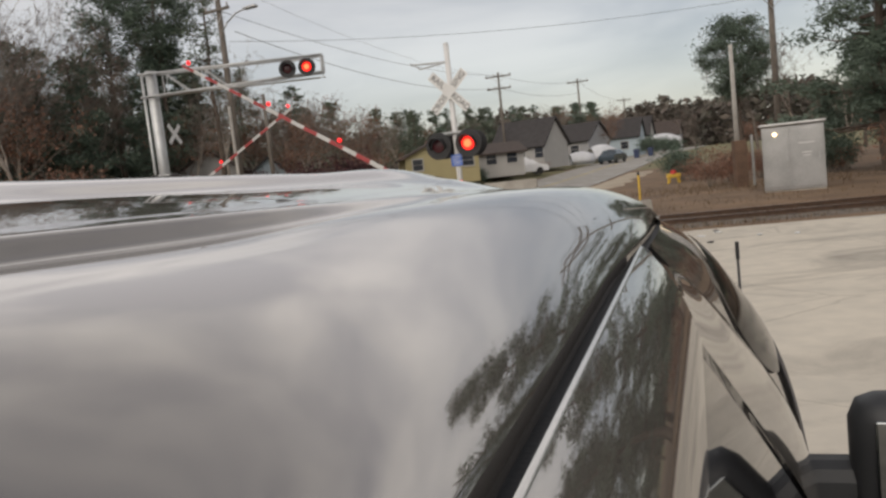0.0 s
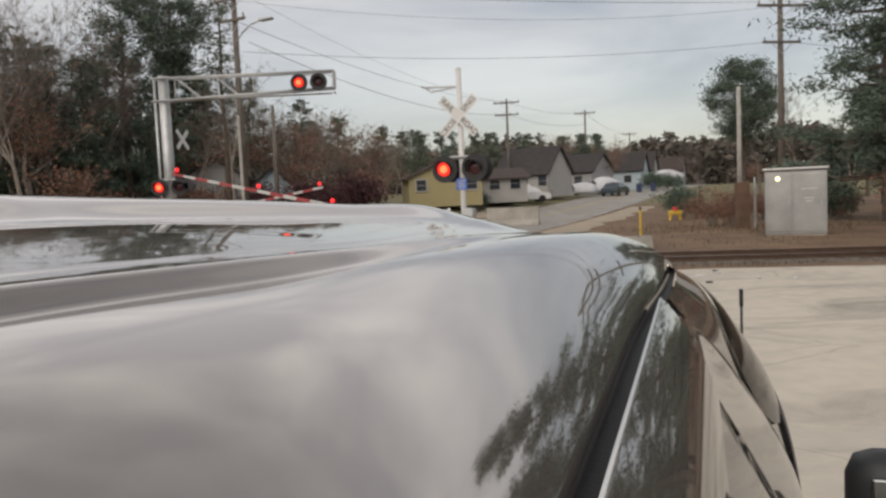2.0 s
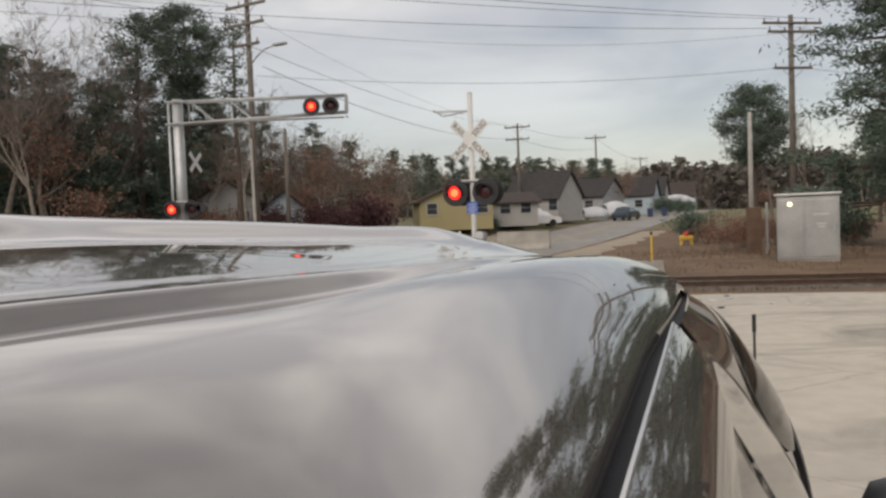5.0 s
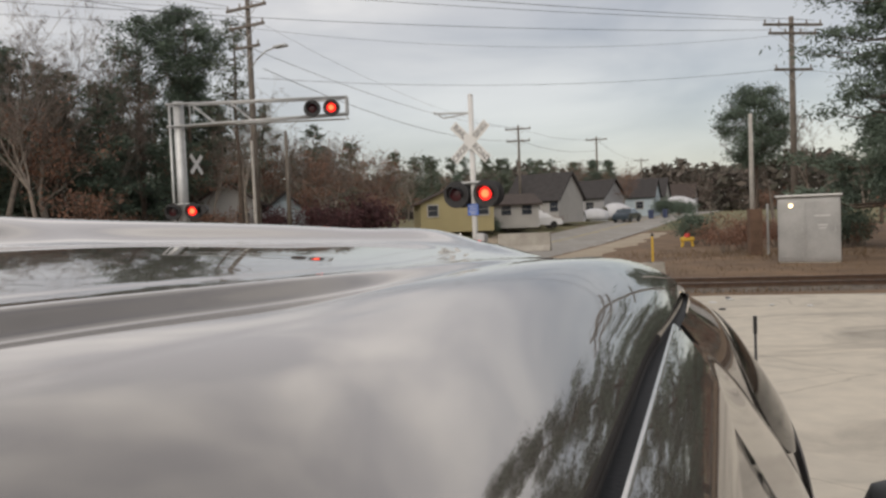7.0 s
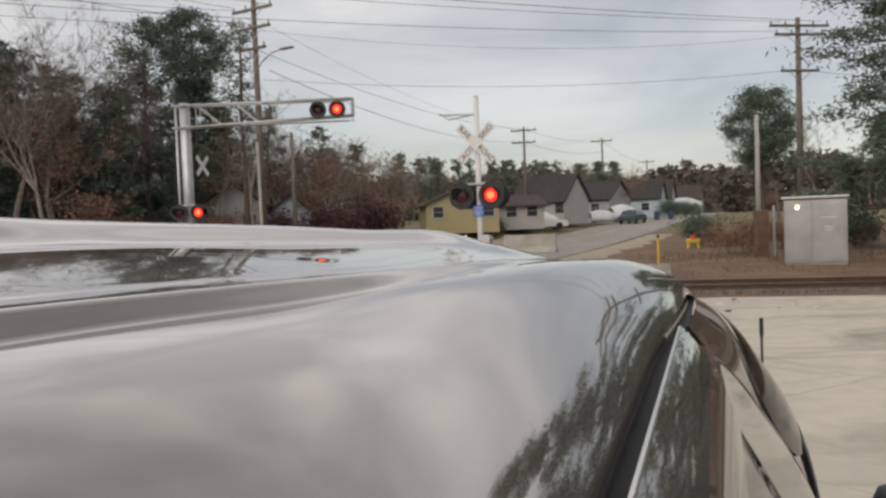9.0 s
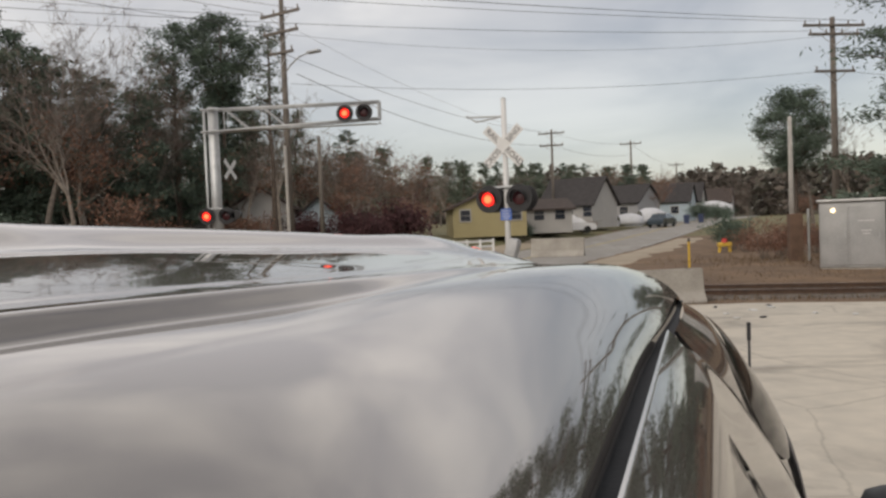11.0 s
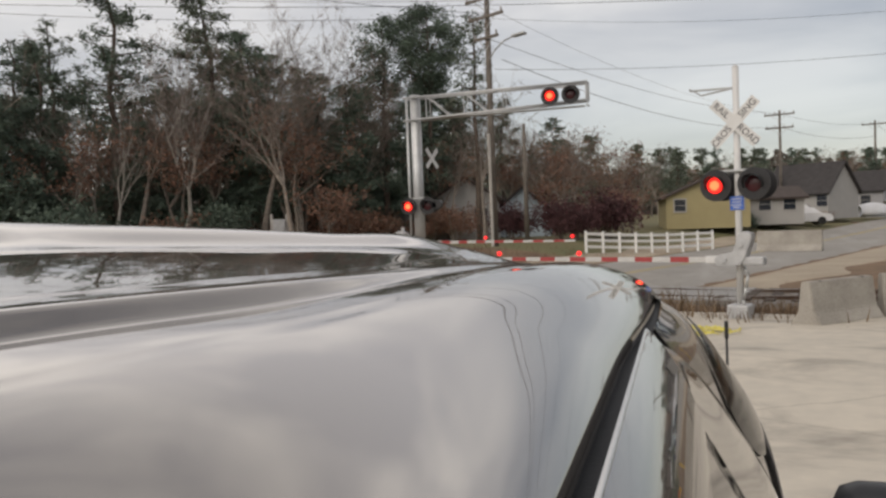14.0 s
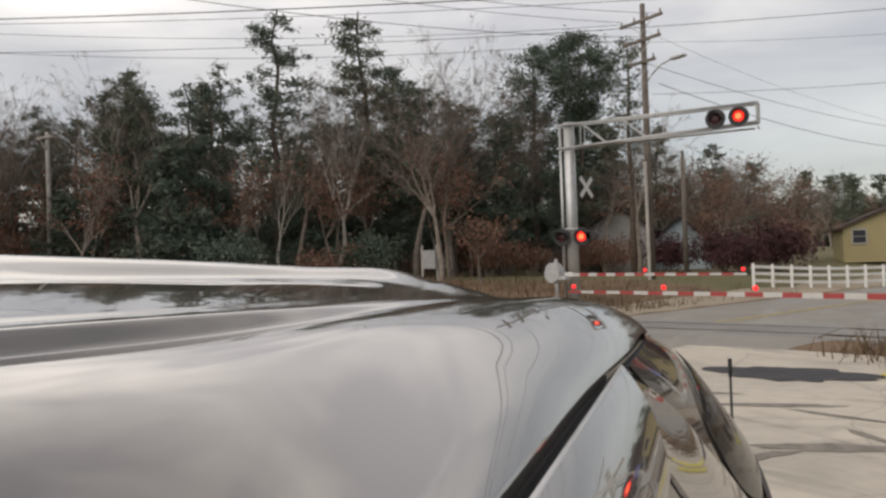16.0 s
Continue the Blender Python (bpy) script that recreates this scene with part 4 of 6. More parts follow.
# ---- houses ----
def house(x, y, turn, w, d, eave, ridge, wall, roof, label, windows=(), along="x", base=None, door=None):
    """A gabled house; the ridge runs along x or y of its own frame; the front is at -y. windows: (x, z, width, height) on the front, side ones by 's'."""
    z = (land(x, y) if base is None else base) - 0.2
    h = thing("house", label, "house", x, y, z, turn, "houses along the road")
    bm = B()
    if along == "x":
        pr = [(-d / 2, 0), (d / 2, 0), (d / 2, eave), (0, ridge), (-d / 2, eave)]
        a = [bm.verts.new((-w / 2, p, q)) for p, q in pr]
        b = [bm.verts.new((w / 2, p, q)) for p, q in pr]
    else:
        pr = [(-w / 2, 0), (w / 2, 0), (w / 2, eave), (0, ridge), (-w / 2, eave)]
        a = [bm.verts.new((p, -d / 2, q)) for p, q in pr]
        b = [bm.verts.new((p, d / 2, q)) for p, q in pr]
    bm.faces.new(a)
    bm.faces.new(b[::-1])
    for i in range(5):
        j = (i + 1) % 5
        bm.faces.new((a[j], a[i], b[i], b[j]))
    bmesh.ops.recalc_face_normals(bm, faces=bm.faces)
    part("wall", bm, wall, h)
    half = (d if along == "x" else w) / 2
    span = (w if along == "x" else d) + 0.6
    slope = math.hypot(half + 0.35, (ridge - eave) * (half + 0.35) / half)
    ang = math.degrees(math.atan2(ridge - eave, half))
    for sgn in (-1, 1):
        mid_r = (half + 0.35) / 2
        zc = ridge - (ridge - eave) * mid_r / half + 0.08
        bm = B()
        if along == "x":
            box(bm, 0, 0, 0, span, slope, 0.14)
            m = pose(0, sgn * mid_r, zc, -sgn * ang, 0, 0)
        else:
            box(bm, 0, 0, 0, slope, span, 0.14)
            m = pose(sgn * mid_r, 0, zc, 0, sgn * ang, 0)
        r = part("roof", bm, roof, h)
        r.matrix_basis = m
    n = int(eave / 0.35)
    for k in range(1, n):
        bm = B()
        box(bm, 0, -d / 2 - 0.008, k * 0.35, w, 0.016, 0.02)
        part("clapboard_edge", bm, wall, h)
    for wx, wz, ww, wh in windows:
        bm = B()
        box(bm, wx, -d / 2 - 0.03, wz, ww + 0.16, 0.06, wh + 0.16)
        win = part("window", bm, WHITESIDING, h)
        for s in (-1, 1):
            bm = B()
            box(bm, wx, -d / 2 - 0.065, wz + s * wh * 0.25, ww, 0.012, wh * 0.46)
            part("pane", bm, PANE, win)
    if door:
        bm = B()
        box(bm, door[0], -d / 2 - 0.03, 1.15, 0.95, 0.06, 2.1)
        part("door", bm, door[1], h)
    return h


house(-2.2, 62.0, 8, 5.4, 9.0, 2.15, 3.3, YELLOWSIDING, SHINGLE2, "yellow clapboard ranch house with a low gabled roof", ((-1.8, 1.6, 0.7, 0.8), (1.9, 1.6, 0.8, 0.8)), "y", 1.1)
house(2.6, 67.0, 8, 3.8, 6.0, 1.9, 2.7, WHITESIDING, SHINGLE2, "low white wing beside the yellow house", ((-0.8, 1.5, 0.8, 0.9), (0.9, 1.5, 0.8, 0.9)), "x", 1.1)
house(6.8, 80.0, -34, 5.8, 5.2, 2.4, 4.9, WHITESIDING, SHINGLE, "white house with a steep dark shingle roof", ((-2.2, 1.6, 1.2, 1.0), (0.2, 1.6, 1.2, 1.0), (2.4, 1.6, 0.9, 1.0)), "x", 1.2)
house(13.5, 96.0, -34, 6.5, 6.0, 2.6, 4.6, GREYSIDING, SHINGLE, "small grey house with a dark roof", ((-1.5, 1.6, 1.0, 1.0), (1.5, 1.6, 1.0, 1.0)), "x", 1.2)
house(22.5, 118.0, -20, 8.0, 7.0, 2.8, 5.4, BLUESIDING, SHINGLE, "pale blue house with a dark roof far along the road", ((-2, 1.6, 1.0, 1.0), (2, 1.6, 1.0, 1.0)), "x", 1.2)
house(27.0, 135.0, -20, 10, 8.0, 3.0, 6.0, WHITESIDING, SHINGLE, "white house with a dark roof far along the road", ((-2.5, 1.8, 1.2, 1.2), (0, 1.8, 1.2, 1.2), (2.5, 1.8, 1.2, 1.2)), "x", 1.2)
house(40.0, 165.0, -20, 10, 8.0, 3.0, 5.8, GREYSIDING, SHINGLE2, "grey house far along the road", ((-2.5, 1.8, 1.2, 1.2), (2.5, 1.8, 1.2, 1.2)), "x", 1.2)
house(-13.6, 55.5, 10, 3.4, 6.0, 1.9, 3.3, BLUESIDING, SHINGLE, "small pale blue shed among the trees", ((-0.6, 1.3, 0.7, 0.9),), "y", 0.9)
house(-17.0, 53.5, 12, 4.2, 7.0, 2.7, 4.0, WHITESIDING, SHINGLE2, "pale house half hidden behind trees", ((-1.2, 1.6, 0.8, 1.0), (1.0, 1.6, 0.8, 1.0)), "y", 0.9)
house(-27.0, 58.0, 14, 9.0, 7.0, 2.5, 4.0, GREYSIDING, SHINGLE, "grey house deep behind the woods", ((-2.2, 1.6, 0.8, 1.0), (2.0, 1.6, 0.8, 1.0)), "x", 0.9)


def parked_car(x, y, turn, paint, label, h=1.45, ln=4.5):
    z = land(x, y)
    c = thing("parked_car", label, "car", x, y, z + 0.05, turn, "parked cars")
    k = h / 1.45
    prof = [(-0.5, 0.28), (-0.5, 0.62), (-0.44, 0.86), (-0.34, 0.92), (-0.2, 1.36), (0.05, 1.45), (0.2, 1.34), (0.3, 0.95), (0.47, 0.82), (0.5, 0.6), (0.5, 0.28)]
    rings = []
    for wv, ins in ((-0.88, 0.12), (-0.8, 0.03), (-0.5, 0.0), (0.5, 0.0), (0.8, 0.03), (0.88, 0.12)):
        rings.append([(px * ln * (1 - ins * 0.1), wv * (1 - (0.16 if q > 1.0 else 0)), (q - ins * (0.25 if q > 1 else 0.05)) * k) for px, q in prof])
    v, f = loft(rings)
    f += [tuple(range(len(prof)))[::-1], tuple(range(5 * len(prof), 6 * len(prof)))]
    data_part("body", v, f, paint, c)
    for sy in (-1, 1):
        bm = B()
        box(bm, -0.01 * ln, sy * 0.75, 1.12 * k, 0.42 * ln, 0.03, 0.28 * k, bevel=0.01)
        part("side_window", bm, CARGLASS, c)
        for px in (-0.31, 0.31):
            part("wheel", rod(B(), (px * ln, sy * 0.72, 0.3), (px * ln, sy * 0.9, 0.3), 0.32, 0.32, 18), TYRE, c)
    return c


parked_car(5.2, 71.5, 10, WHITECAR, "white hatchback parked by the house")
parked_car(15.8, 84.5, 60, DARKCAR, "dark blue car parked on the verge", 1.45, 4.2)
parked_car(3.8, 74.5, 170, WHITECAR, "white van parked in front of the house", 2.0, 5.0)


def covered_boat(x, y, turn, ln, h, label):
    c = thing("covered_boat", label, "boat", x, y, land(x, y) + 0.1, turn, "covered boats")
    rings = []
    for t in steps(0, 1, 12):
        w = 1.15 * (1 - max(0, t - 0.55) ** 2 * 4.4) * min(1, 0.75 + t)
        top = h * (0.72 + 0.28 * math.sin(math.pi * min(1, t * 0.9 + 0.12)))
        rings.append([(ln * (t - 0.5), w * 0.5 * math.cos(a), 0.55 + (top - 0.55) * max(0, math.sin(a)) ** 0.8 if math.sin(a) > 0 else 0.55 + 0.35 * math.sin(a)) for a in [2 * math.pi * q / 14 for q in range(14)]])
        rings[-1] = [(px, py * 2, pz) for px, py, pz in rings[-1]]
    v, f = loft(rings, True)
    f += [tuple(range(14)), tuple(range(12 * 14, 13 * 14))[::-1]]
    data_part("cover", v, f, SHRINKWRAP, c, "white shrink-wrapped boat cover", True)
    bm = B()
    box(bm, 0, 0, 0.2, ln * 0.7, 1.5, 0.12)
    part("trailer", bm, GALV, c)
    return c


covered_boat(12.5, 84.0, 10, 2.8, 1.55, "boat under white shrink wrap on a trailer")
covered_boat(15.6, 89.0, 20, 3.2, 2.0, "boat under white shrink wrap on a trailer")
covered_boat(32.0, 126.0, 10, 5.2, 2.9, "large boat under white shrink wrap on a trailer")


def bin_thing(x, y):
    b = thing("rubbish_bin", "dark blue wheeled rubbish bin by the road", "bin", x, y, land(x, y) - 0.02, -20, "bins by the road")
    bm = B()
    bmesh.ops.create_cone(bm, cap_ends=True, segments=4, radius1=0.36, radius2=0.44, depth=0.95, matrix=pose(0, 0, 0.55, 0, 0, 45))
    part("body", bm, BINBLUE, b)
    part("lid", box(B(), 0, 0, 1.06, 0.68, 0.7, 0.08, bevel=0.02), BINBLUE, b)
    for sx in (-0.25, 0.25):
        part("wheel", rod(B(), (sx, 0.3, 0.1), (sx * 1.2, 0.3, 0.1), 0.1, 0.1, 12), TYRE, b)


bin_thing(20.2, 93.0)
bin_thing(22.2, 94.5)


# ---- trees ----
def tube(verts, faces, a, b, ra, rb, n=5):
    """Adds a tapered tube to lists of vertices and faces."""
    a, b = Vector(a), Vector(b)
    q = (b - a).to_track_quat("Z", "Y")
    s = len(verts)
    for c, r in ((a, ra), (b, rb)):
        for k in range(n):
            t = 2 * math.pi * k / n
            verts.append(c + q @ Vector((r * math.cos(t), r * math.sin(t), 0)))
    for k in range(n):
        j = (k + 1) % n
        faces.append((s + k, s + j, s + n + j, s + n + k))


def leaf(verts, faces, c, size, rnd, flat=0.0, long=1.0):
    """Adds one small leaf or needle tuft as a bent four-sided blade."""
    d = Vector((rnd.gauss(0, 1), rnd.gauss(0, 1), rnd.gauss(0, 1) * (1 - flat))).normalized()
    e = d.orthogonal().normalized()
    e.rotate(Matrix.Rotation(rnd.uniform(0, 6.28), 3, d))
    s = len(verts)
    w = size * 0.5
    verts += [c - d * size * long * 0.5, c + e * w * 0.6, c + d * size * long * 0.5, c - e * w * 0.6 + d.cross(e) * w * 0.3]
    faces.append((s, s + 1, s + 2, s + 3))


def pine_meshes(seed, height, bare, spread, density, size):
    """Trunk, limbs and a crown of needle tufts gathered in clumps."""
    rnd = random.Random(seed)
    tv, tf, cv, cf = [], [], [], []
    pts = [Vector((0, 0, -0.2))]
    n = 9
    for k in range(1, n + 1):
        pts.append(Vector((rnd.gauss(0, 0.012) * height * k / n, rnd.gauss(0, 0.012) * height * k / n, height * k / n)))
    r0 = height * 0.013 + 0.06
    for k in range(n):
        tube(tv, tf, pts[k], pts[k + 1], r0 * (1 - k / n * 0.85), r0 * (1 - (k + 1) / n * 0.85), 7)

    def on(z):
        t = min(0.999, max(0, z / height)) * n
        k = int(t)
        return pts[k].lerp(pts[k + 1], t - k)
    z = height * bare
    while z < height * 0.985:
        u = (z / height - bare) / (1 - bare)
        reach = spread * (1.0 - u) ** 0.62 * (0.55 + 0.45 * min(1, u * 3.5)) + 0.25
        for q in range(rnd.choice((2, 3, 3, 4))):
            if rnd.random() < 0.16:
                continue
            a = rnd.uniform(0, 2 * math.pi)
            ln = reach * rnd.uniform(0.5, 1.25)
            o = on(z)
            tip = o + Vector((math.cos(a) * ln, math.sin(a) * ln, ln * rnd.uniform(0.0, 0.45)))
            bow = o.lerp(tip, 0.5) + Vector((0, 0, -0.06 * ln))
            tube(tv, tf, o, bow, r0 * 0.22 * (1 - u * 0.6), r0 * 0.14 * (1 - u * 0.6), 4)
            tube(tv, tf, bow, tip, r0 * 0.14 * (1 - u * 0.6), 0.012, 4)
            for c in range(max(2, int(ln * 2.0))):
                w = rnd.uniform(0.38, 1.06)
                mid_p = bow.lerp(tip, (w - 0.5) * 2) if w > 0.5 else o.lerp(bow, w * 2)
                mid_p = mid_p + Vector((rnd.gauss(0, 0.2), rnd.gauss(0, 0.2), rnd.gauss(0.1, 0.12))) * (0.5 + ln * 0.2)
                rad = rnd.uniform(0.4, 0.9) * (0.6 + 0.4 * (1 - u))
                for b in range(int(density * rnd.uniform(0.7, 1.3))):
                    p = mid_p + Vector((rnd.gauss(0, rad * 0.55), rnd.gauss(0, rad * 0.55), rnd.gauss(0, rad * 0.3)))
                    leaf(cv, cf, p, size * rnd.uniform(0.5, 1.1), rnd, 0.3, 2.6)
        z += height * rnd.uniform(0.02, 0.045)
    return tv, tf, cv, cf


def bare_meshes(seed, height, leaves, size, spread=0.5, fork=0.3, long=1.0):
    """A leafless tree: forking limbs, fine twigs, and a few clinging dead leaves if asked."""
    rnd = random.Random(seed)
    tv, tf, cv, cf = [], [], [], []

    def grow(p, d, ln, r, level):
        k = 3 if level < 2 else 2
        for s in range(k):
            d = (d + Vector((rnd.gauss(0, 0.1), rnd.gauss(0, 0.1), 0.05))).normalized()
            q = p + d * ln / k
            tube(tv, tf, p, q, r, r * 0.8, 6 if level < 2 else 3)
            r *= 0.8
            if level >= 1 and s < k - 1 and level < 4:
                side = (d + Vector((rnd.gauss(0, 1), rnd.gauss(0, 1), rnd.gauss(0.25, 0.4))) * spread * 1.3).normalized()
                grow(q, side, ln * rnd.uniform(0.4, 0.65), r * 0.55, level + 1)
            p = q
        if level >= 3:
            for b in range(leaves):
                leaf(cv, cf, p + Vector((rnd.gauss(0, 1), rnd.gauss(0, 1), rnd.gauss(0, 0.8))) * (0.3 if long < 2 else 0.09), size * rnd.uniform(0.6, 1.3), rnd, 0.0, long)
        if level < 4:
            for b in range(rnd.choice((2, 3)) if level else 4):
                side = (d + Vector((rnd.gauss(0, 1), rnd.gauss(0, 1), rnd.gauss(0.2, 0.5))) * spread).normalized()
                grow(p, side, ln * rnd.uniform(0.55, 0.85), max(0.008, r * 0.68), level + 1)
    grow(Vector((0, 0, -0.2)), Vector((0, 0, 1)), height * fork, height * 0.012 + 0.03, 0)
    return tv, tf, cv, cf


def crown_meshes(seed, height, base, radius, clumps, tufts, size, shape, rising=0.5, flat=0.6):
    """A pine whose foliage gathers in clumps within a crown; shape(u) gives the crown's width from its base to its top."""
    rnd = random.Random(seed)
    tv, tf, cv, cf = [], [], [], []
    r0 = height * 0.011 + 0.06
    pts = [Vector((rnd.gauss(0, 0.006) * height * k / 8, rnd.gauss(0, 0.006) * height * k / 8, height * 0.96 * k / 8 - 0.2 * (k == 0))) for k in range(9)]
    for k in range(8):
        tube(tv, tf, pts[k], pts[k + 1], r0 * (1 - k / 8 * 0.85), r0 * (1 - (k + 1) / 8 * 0.85), 7)
    for c in range(clumps):
        u = (c + rnd.random()) / clumps
        a = rnd.uniform(0, 2 * math.pi)
        ln = radius * shape(u) * math.sqrt(rnd.uniform(0.12, 1.0))
        z = height * (base + (1 - base) * u)
        tip = Vector((math.cos(a) * ln, math.sin(a) * ln, z))
        root_z = max(height * base * 0.9, z - ln * rising)
        o = Vector((0, 0, root_z))
        bow = o.lerp(tip, 0.55) + Vector((0, 0, -0.08 * ln))
        tube(tv, tf, o, bow, r0 * 0.3 * (1 - u * 0.6), r0 * 0.18 * (1 - u * 0.6), 4)
        tube(tv, tf, bow, tip, r0 * 0.18 * (1 - u * 0.6), 0.012, 4)
        rad = rnd.uniform(0.3, 0.6) * (0.5 + 0.14 * radius)
        for b in range(int(tufts * rnd.uniform(0.6, 1.3))):
            w = rnd.uniform(-0.5, 0.15) if rnd.random() < 0.45 else 0.0
            p = tip + (tip - bow) * w + Vector((rnd.gauss(0, rad), rnd.gauss(0, rad), rnd.gauss(0, rad * flat)))
            leaf(cv, cf, p, size * rnd.uniform(0.5, 1.1), rnd, 0.3, 2.6)
    return tv, tf, cv, cf


def broom(u):
    return (0.32 + 0.68 * smooth01(u / 0.6)) * (1 - max(0.0, (u - 0.62) / 0.38) ** 2.2 * 0.75)


def dome(u):
    return max(0.2, math.sin(math.pi * (0.12 + 0.78 * u)) ** 0.7)


def tiers(u):
    return (1 - u) ** 0.5 * (0.55 + 0.45 * math.cos(u * 44)) + 0.12


def bush_meshes(seed, w, h, count, size):
    rnd = random.Random(seed)
    tv, tf, cv, cf = [], [], [], []
    for k in range(14):
        a = rnd.uniform(0, 6.28)
        t = Vector((math.cos(a) * w * 0.4 * rnd.random(), math.sin(a) * w * 0.4 * rnd.random(), h * rnd.uniform(0.6, 1.0)))
        tube(tv, tf, (t.x * 0.15, t.y * 0.15, -0.1), t, 0.03, 0.008, 4)
        for c in range(5):
            m = t * rnd.uniform(0.4, 1.0) + Vector((rnd.gauss(0, w * 0.13), rnd.gauss(0, w * 0.13), rnd.gauss(0, h * 0.08)))
            for b in range(count):
                p = m + Vector((rnd.gauss(0, w * 0.09), rnd.gauss(0, w * 0.09), rnd.gauss(0, h * 0.08)))
                if p.z > 0.02:
                    leaf(cv, cf, p, size * rnd.uniform(0.6, 1.3), rnd)
    return tv, tf, cv, cf


def tree(name, meshes, bark, foliage, label, category, group, crown="crown"):
    t = thing(name, label, category, 0, 0, 0, 0, group)
    tv, tf, cv, cf = meshes
    data_part("trunk", tv, tf, bark, t, "", True)
    if cf:
        data_part(crown, cv, cf, foliage, t)
    return t


USED = set()
# how high the tree tops stand over the crossing, by bearing
SKYLINE = ((-65, 12.5), (-55, 13.5), (-50, 13.0), (-46, 15.0), (-43, 17.5), (-40, 15.0), (-37, 18.0), (-34.5, 14.5), (-31, 12.2), (-28, 10.6), (-24, 9.6), (-18, 9.0), (-14, 8.6), (-10, 6.0), (-5, 4.7), (0, 4.3), (10, 3.6), (17, 3.0))


def fitting(t, x, y, s):
    """Keeps a tree of the wood below the skyline."""
    az = math.degrees(math.atan2(x, y))
    if not -65 < az < 17 or math.hypot(x, y) < 24:
        return s
    k = 0
    while SKYLINE[k + 1][0] < az:
        k += 1
    (a, p), (b, q) = SKYLINE[k], SKYLINE[k + 1]
    cap = p + (q - p) * (az - a) / (b - a)
    tall = max(max(v.co.z for v in c.data.vertices) for c in t.children)
    if t in bares[:2] + bares[4:] and az < -12:
        cap *= 1.25
    return min(s, (math.hypot(x, y) * math.tan(radians(cap)) + 2.0 - land(x, y)) / tall)



def plant(t, x, y, s=1.0, turn=0.0, z=None, free=False):
    s = s if free else fitting(t, x, y, s)
    m = pose(x, y, land(x, y) if z is None else z, 0, 0, turn)
    if t not in USED:
        USED.add(t)
        t.matrix_basis, t.scale = m, (s, s, s)
        return t
    c = copy_thing(t, m)
    c.scale = (s, s, s)
    return c


PG, BG = "pines at the wood's edge", "bare trees at the wood's edge"
pines = [
    tree("pine_tree", pine_meshes(11, 15.0, 0.42, 3.0, 40, 0.155), BARK, NEEDLES, "tall dark green pine with open ragged crown", "tree", PG),
    tree("pine_tree", pine_meshes(12, 14.0, 0.30, 2.6, 40, 0.155), BARK, NEEDLES2, "tall dusky green pine with drooping limbs", "tree", PG),
    tree("pine_tree", pine_meshes(13, 12.0, 0.12, 2.8, 42, 0.16), BARK, NEEDLES, "dense dark green pine with low limbs", "tree", PG),
    tree("pine_tree", pine_meshes(14, 16.0, 0.55, 2.6, 42, 0.155), BARK, NEEDLES2, "tall pine with long bare trunk and tufted top", "tree", PG),
    tree("pine_tree", pine_meshes(15, 8.0, 0.05, 2.2, 42, 0.16), BARK, NEEDLES, "young dense dark green pine", "tree", PG),
]
far_pines = [
    tree("pine_tree", pine_meshes(16, 14.0, 0.3, 3.0, 12, 0.3), BARK, NEEDLES, "distant dark green pine", "tree", "distant trees"),
    tree("pine_tree", pine_meshes(17, 12.0, 0.15, 2.8, 12, 0.3), BARK, NEEDLES2, "distant dusky green pine", "tree", "distant trees"),
]
twin = tree("pine_tree", crown_meshes(21, 16.0, 0.6, 2.5, 90, 190, 0.13, broom, 1.0), BARK, NEEDLES, "tall pine with a dense tufted crown on a bare trunk", "tree", PG)
side_twin = tree("pine_tree", crown_meshes(22, 14.6, 0.66, 2.2, 46, 160, 0.13, dome, 0.9), BARK, NEEDLES, "tall pine with an open rounded crown on a bare trunk", "tree", PG)
round_pine = tree("pine_tree", crown_meshes(23, 11.8, 0.48, 3.0, 105, 170, 0.14, dome, 0.5), BARK, NEEDLES, "dark pine with a dense rounded crown", "tree", PG)
tier_pine = tree("pine_tree", crown_meshes(24, 17.0, 0.12, 4.4, 190, 230, 0.125, tiers, 0.12, 0.3), BARK, NEEDLES, "tall pine with flat tiers of dark foliage", "tree", PG)
slim_pine = tree("pine_tree", crown_meshes(25, 14.5, 0.5, 1.2, 34, 60, 0.15, dome, 0.3), BARK, NEEDLES2, "slim pine with a thin open crown", "tree", PG)
bares = [
    tree("bare_tree", bare_meshes(31, 12.0, 5, 0.032, 0.5, 0.3, 17.0), GREYBARK, TWIGS, "leafless grey tree with fine twigs", "tree", BG),
    tree("bare_tree", bare_meshes(32, 13.0, 5, 0.032, 0.42, 0.3, 17.0), GREYBARK, TWIGS, "tall leafless grey forest tree", "tree", BG),
    tree("oak_tree", bare_meshes(33, 10.0, 4, 0.17, 0.6), GREYBARK, OAKLEAF, "oak with clinging russet dead leaves", "tree", BG),
    tree("oak_tree", bare_meshes(34, 8.0, 4, 0.17, 0.7, 0.2), GREYBARK, OAKLEAF, "low oak with russet dead leaves", "tree", BG),
    tree("birch_tree", bare_meshes(35, 11.0, 5, 0.032, 0.35, 0.3, 17.0), PALEBARK, TWIGS, "slender pale birch without leaves", "tree", BG),
]
maroon_bush = tree("shrub", bush_meshes(41, 4.0, 2.6, 60, 0.16), GREYBARK, MAROON, "large maroon shrub beside the road", "shrub", "maroon shrubs", "foliage")
russet_bush = tree("shrub", bush_meshes(42, 4.2, 2.4, 22, 0.15), GREYBARK, OAKLEAF, "russet undergrowth shrub with dead leaves", "shrub", "undergrowth shrubs", "foliage")
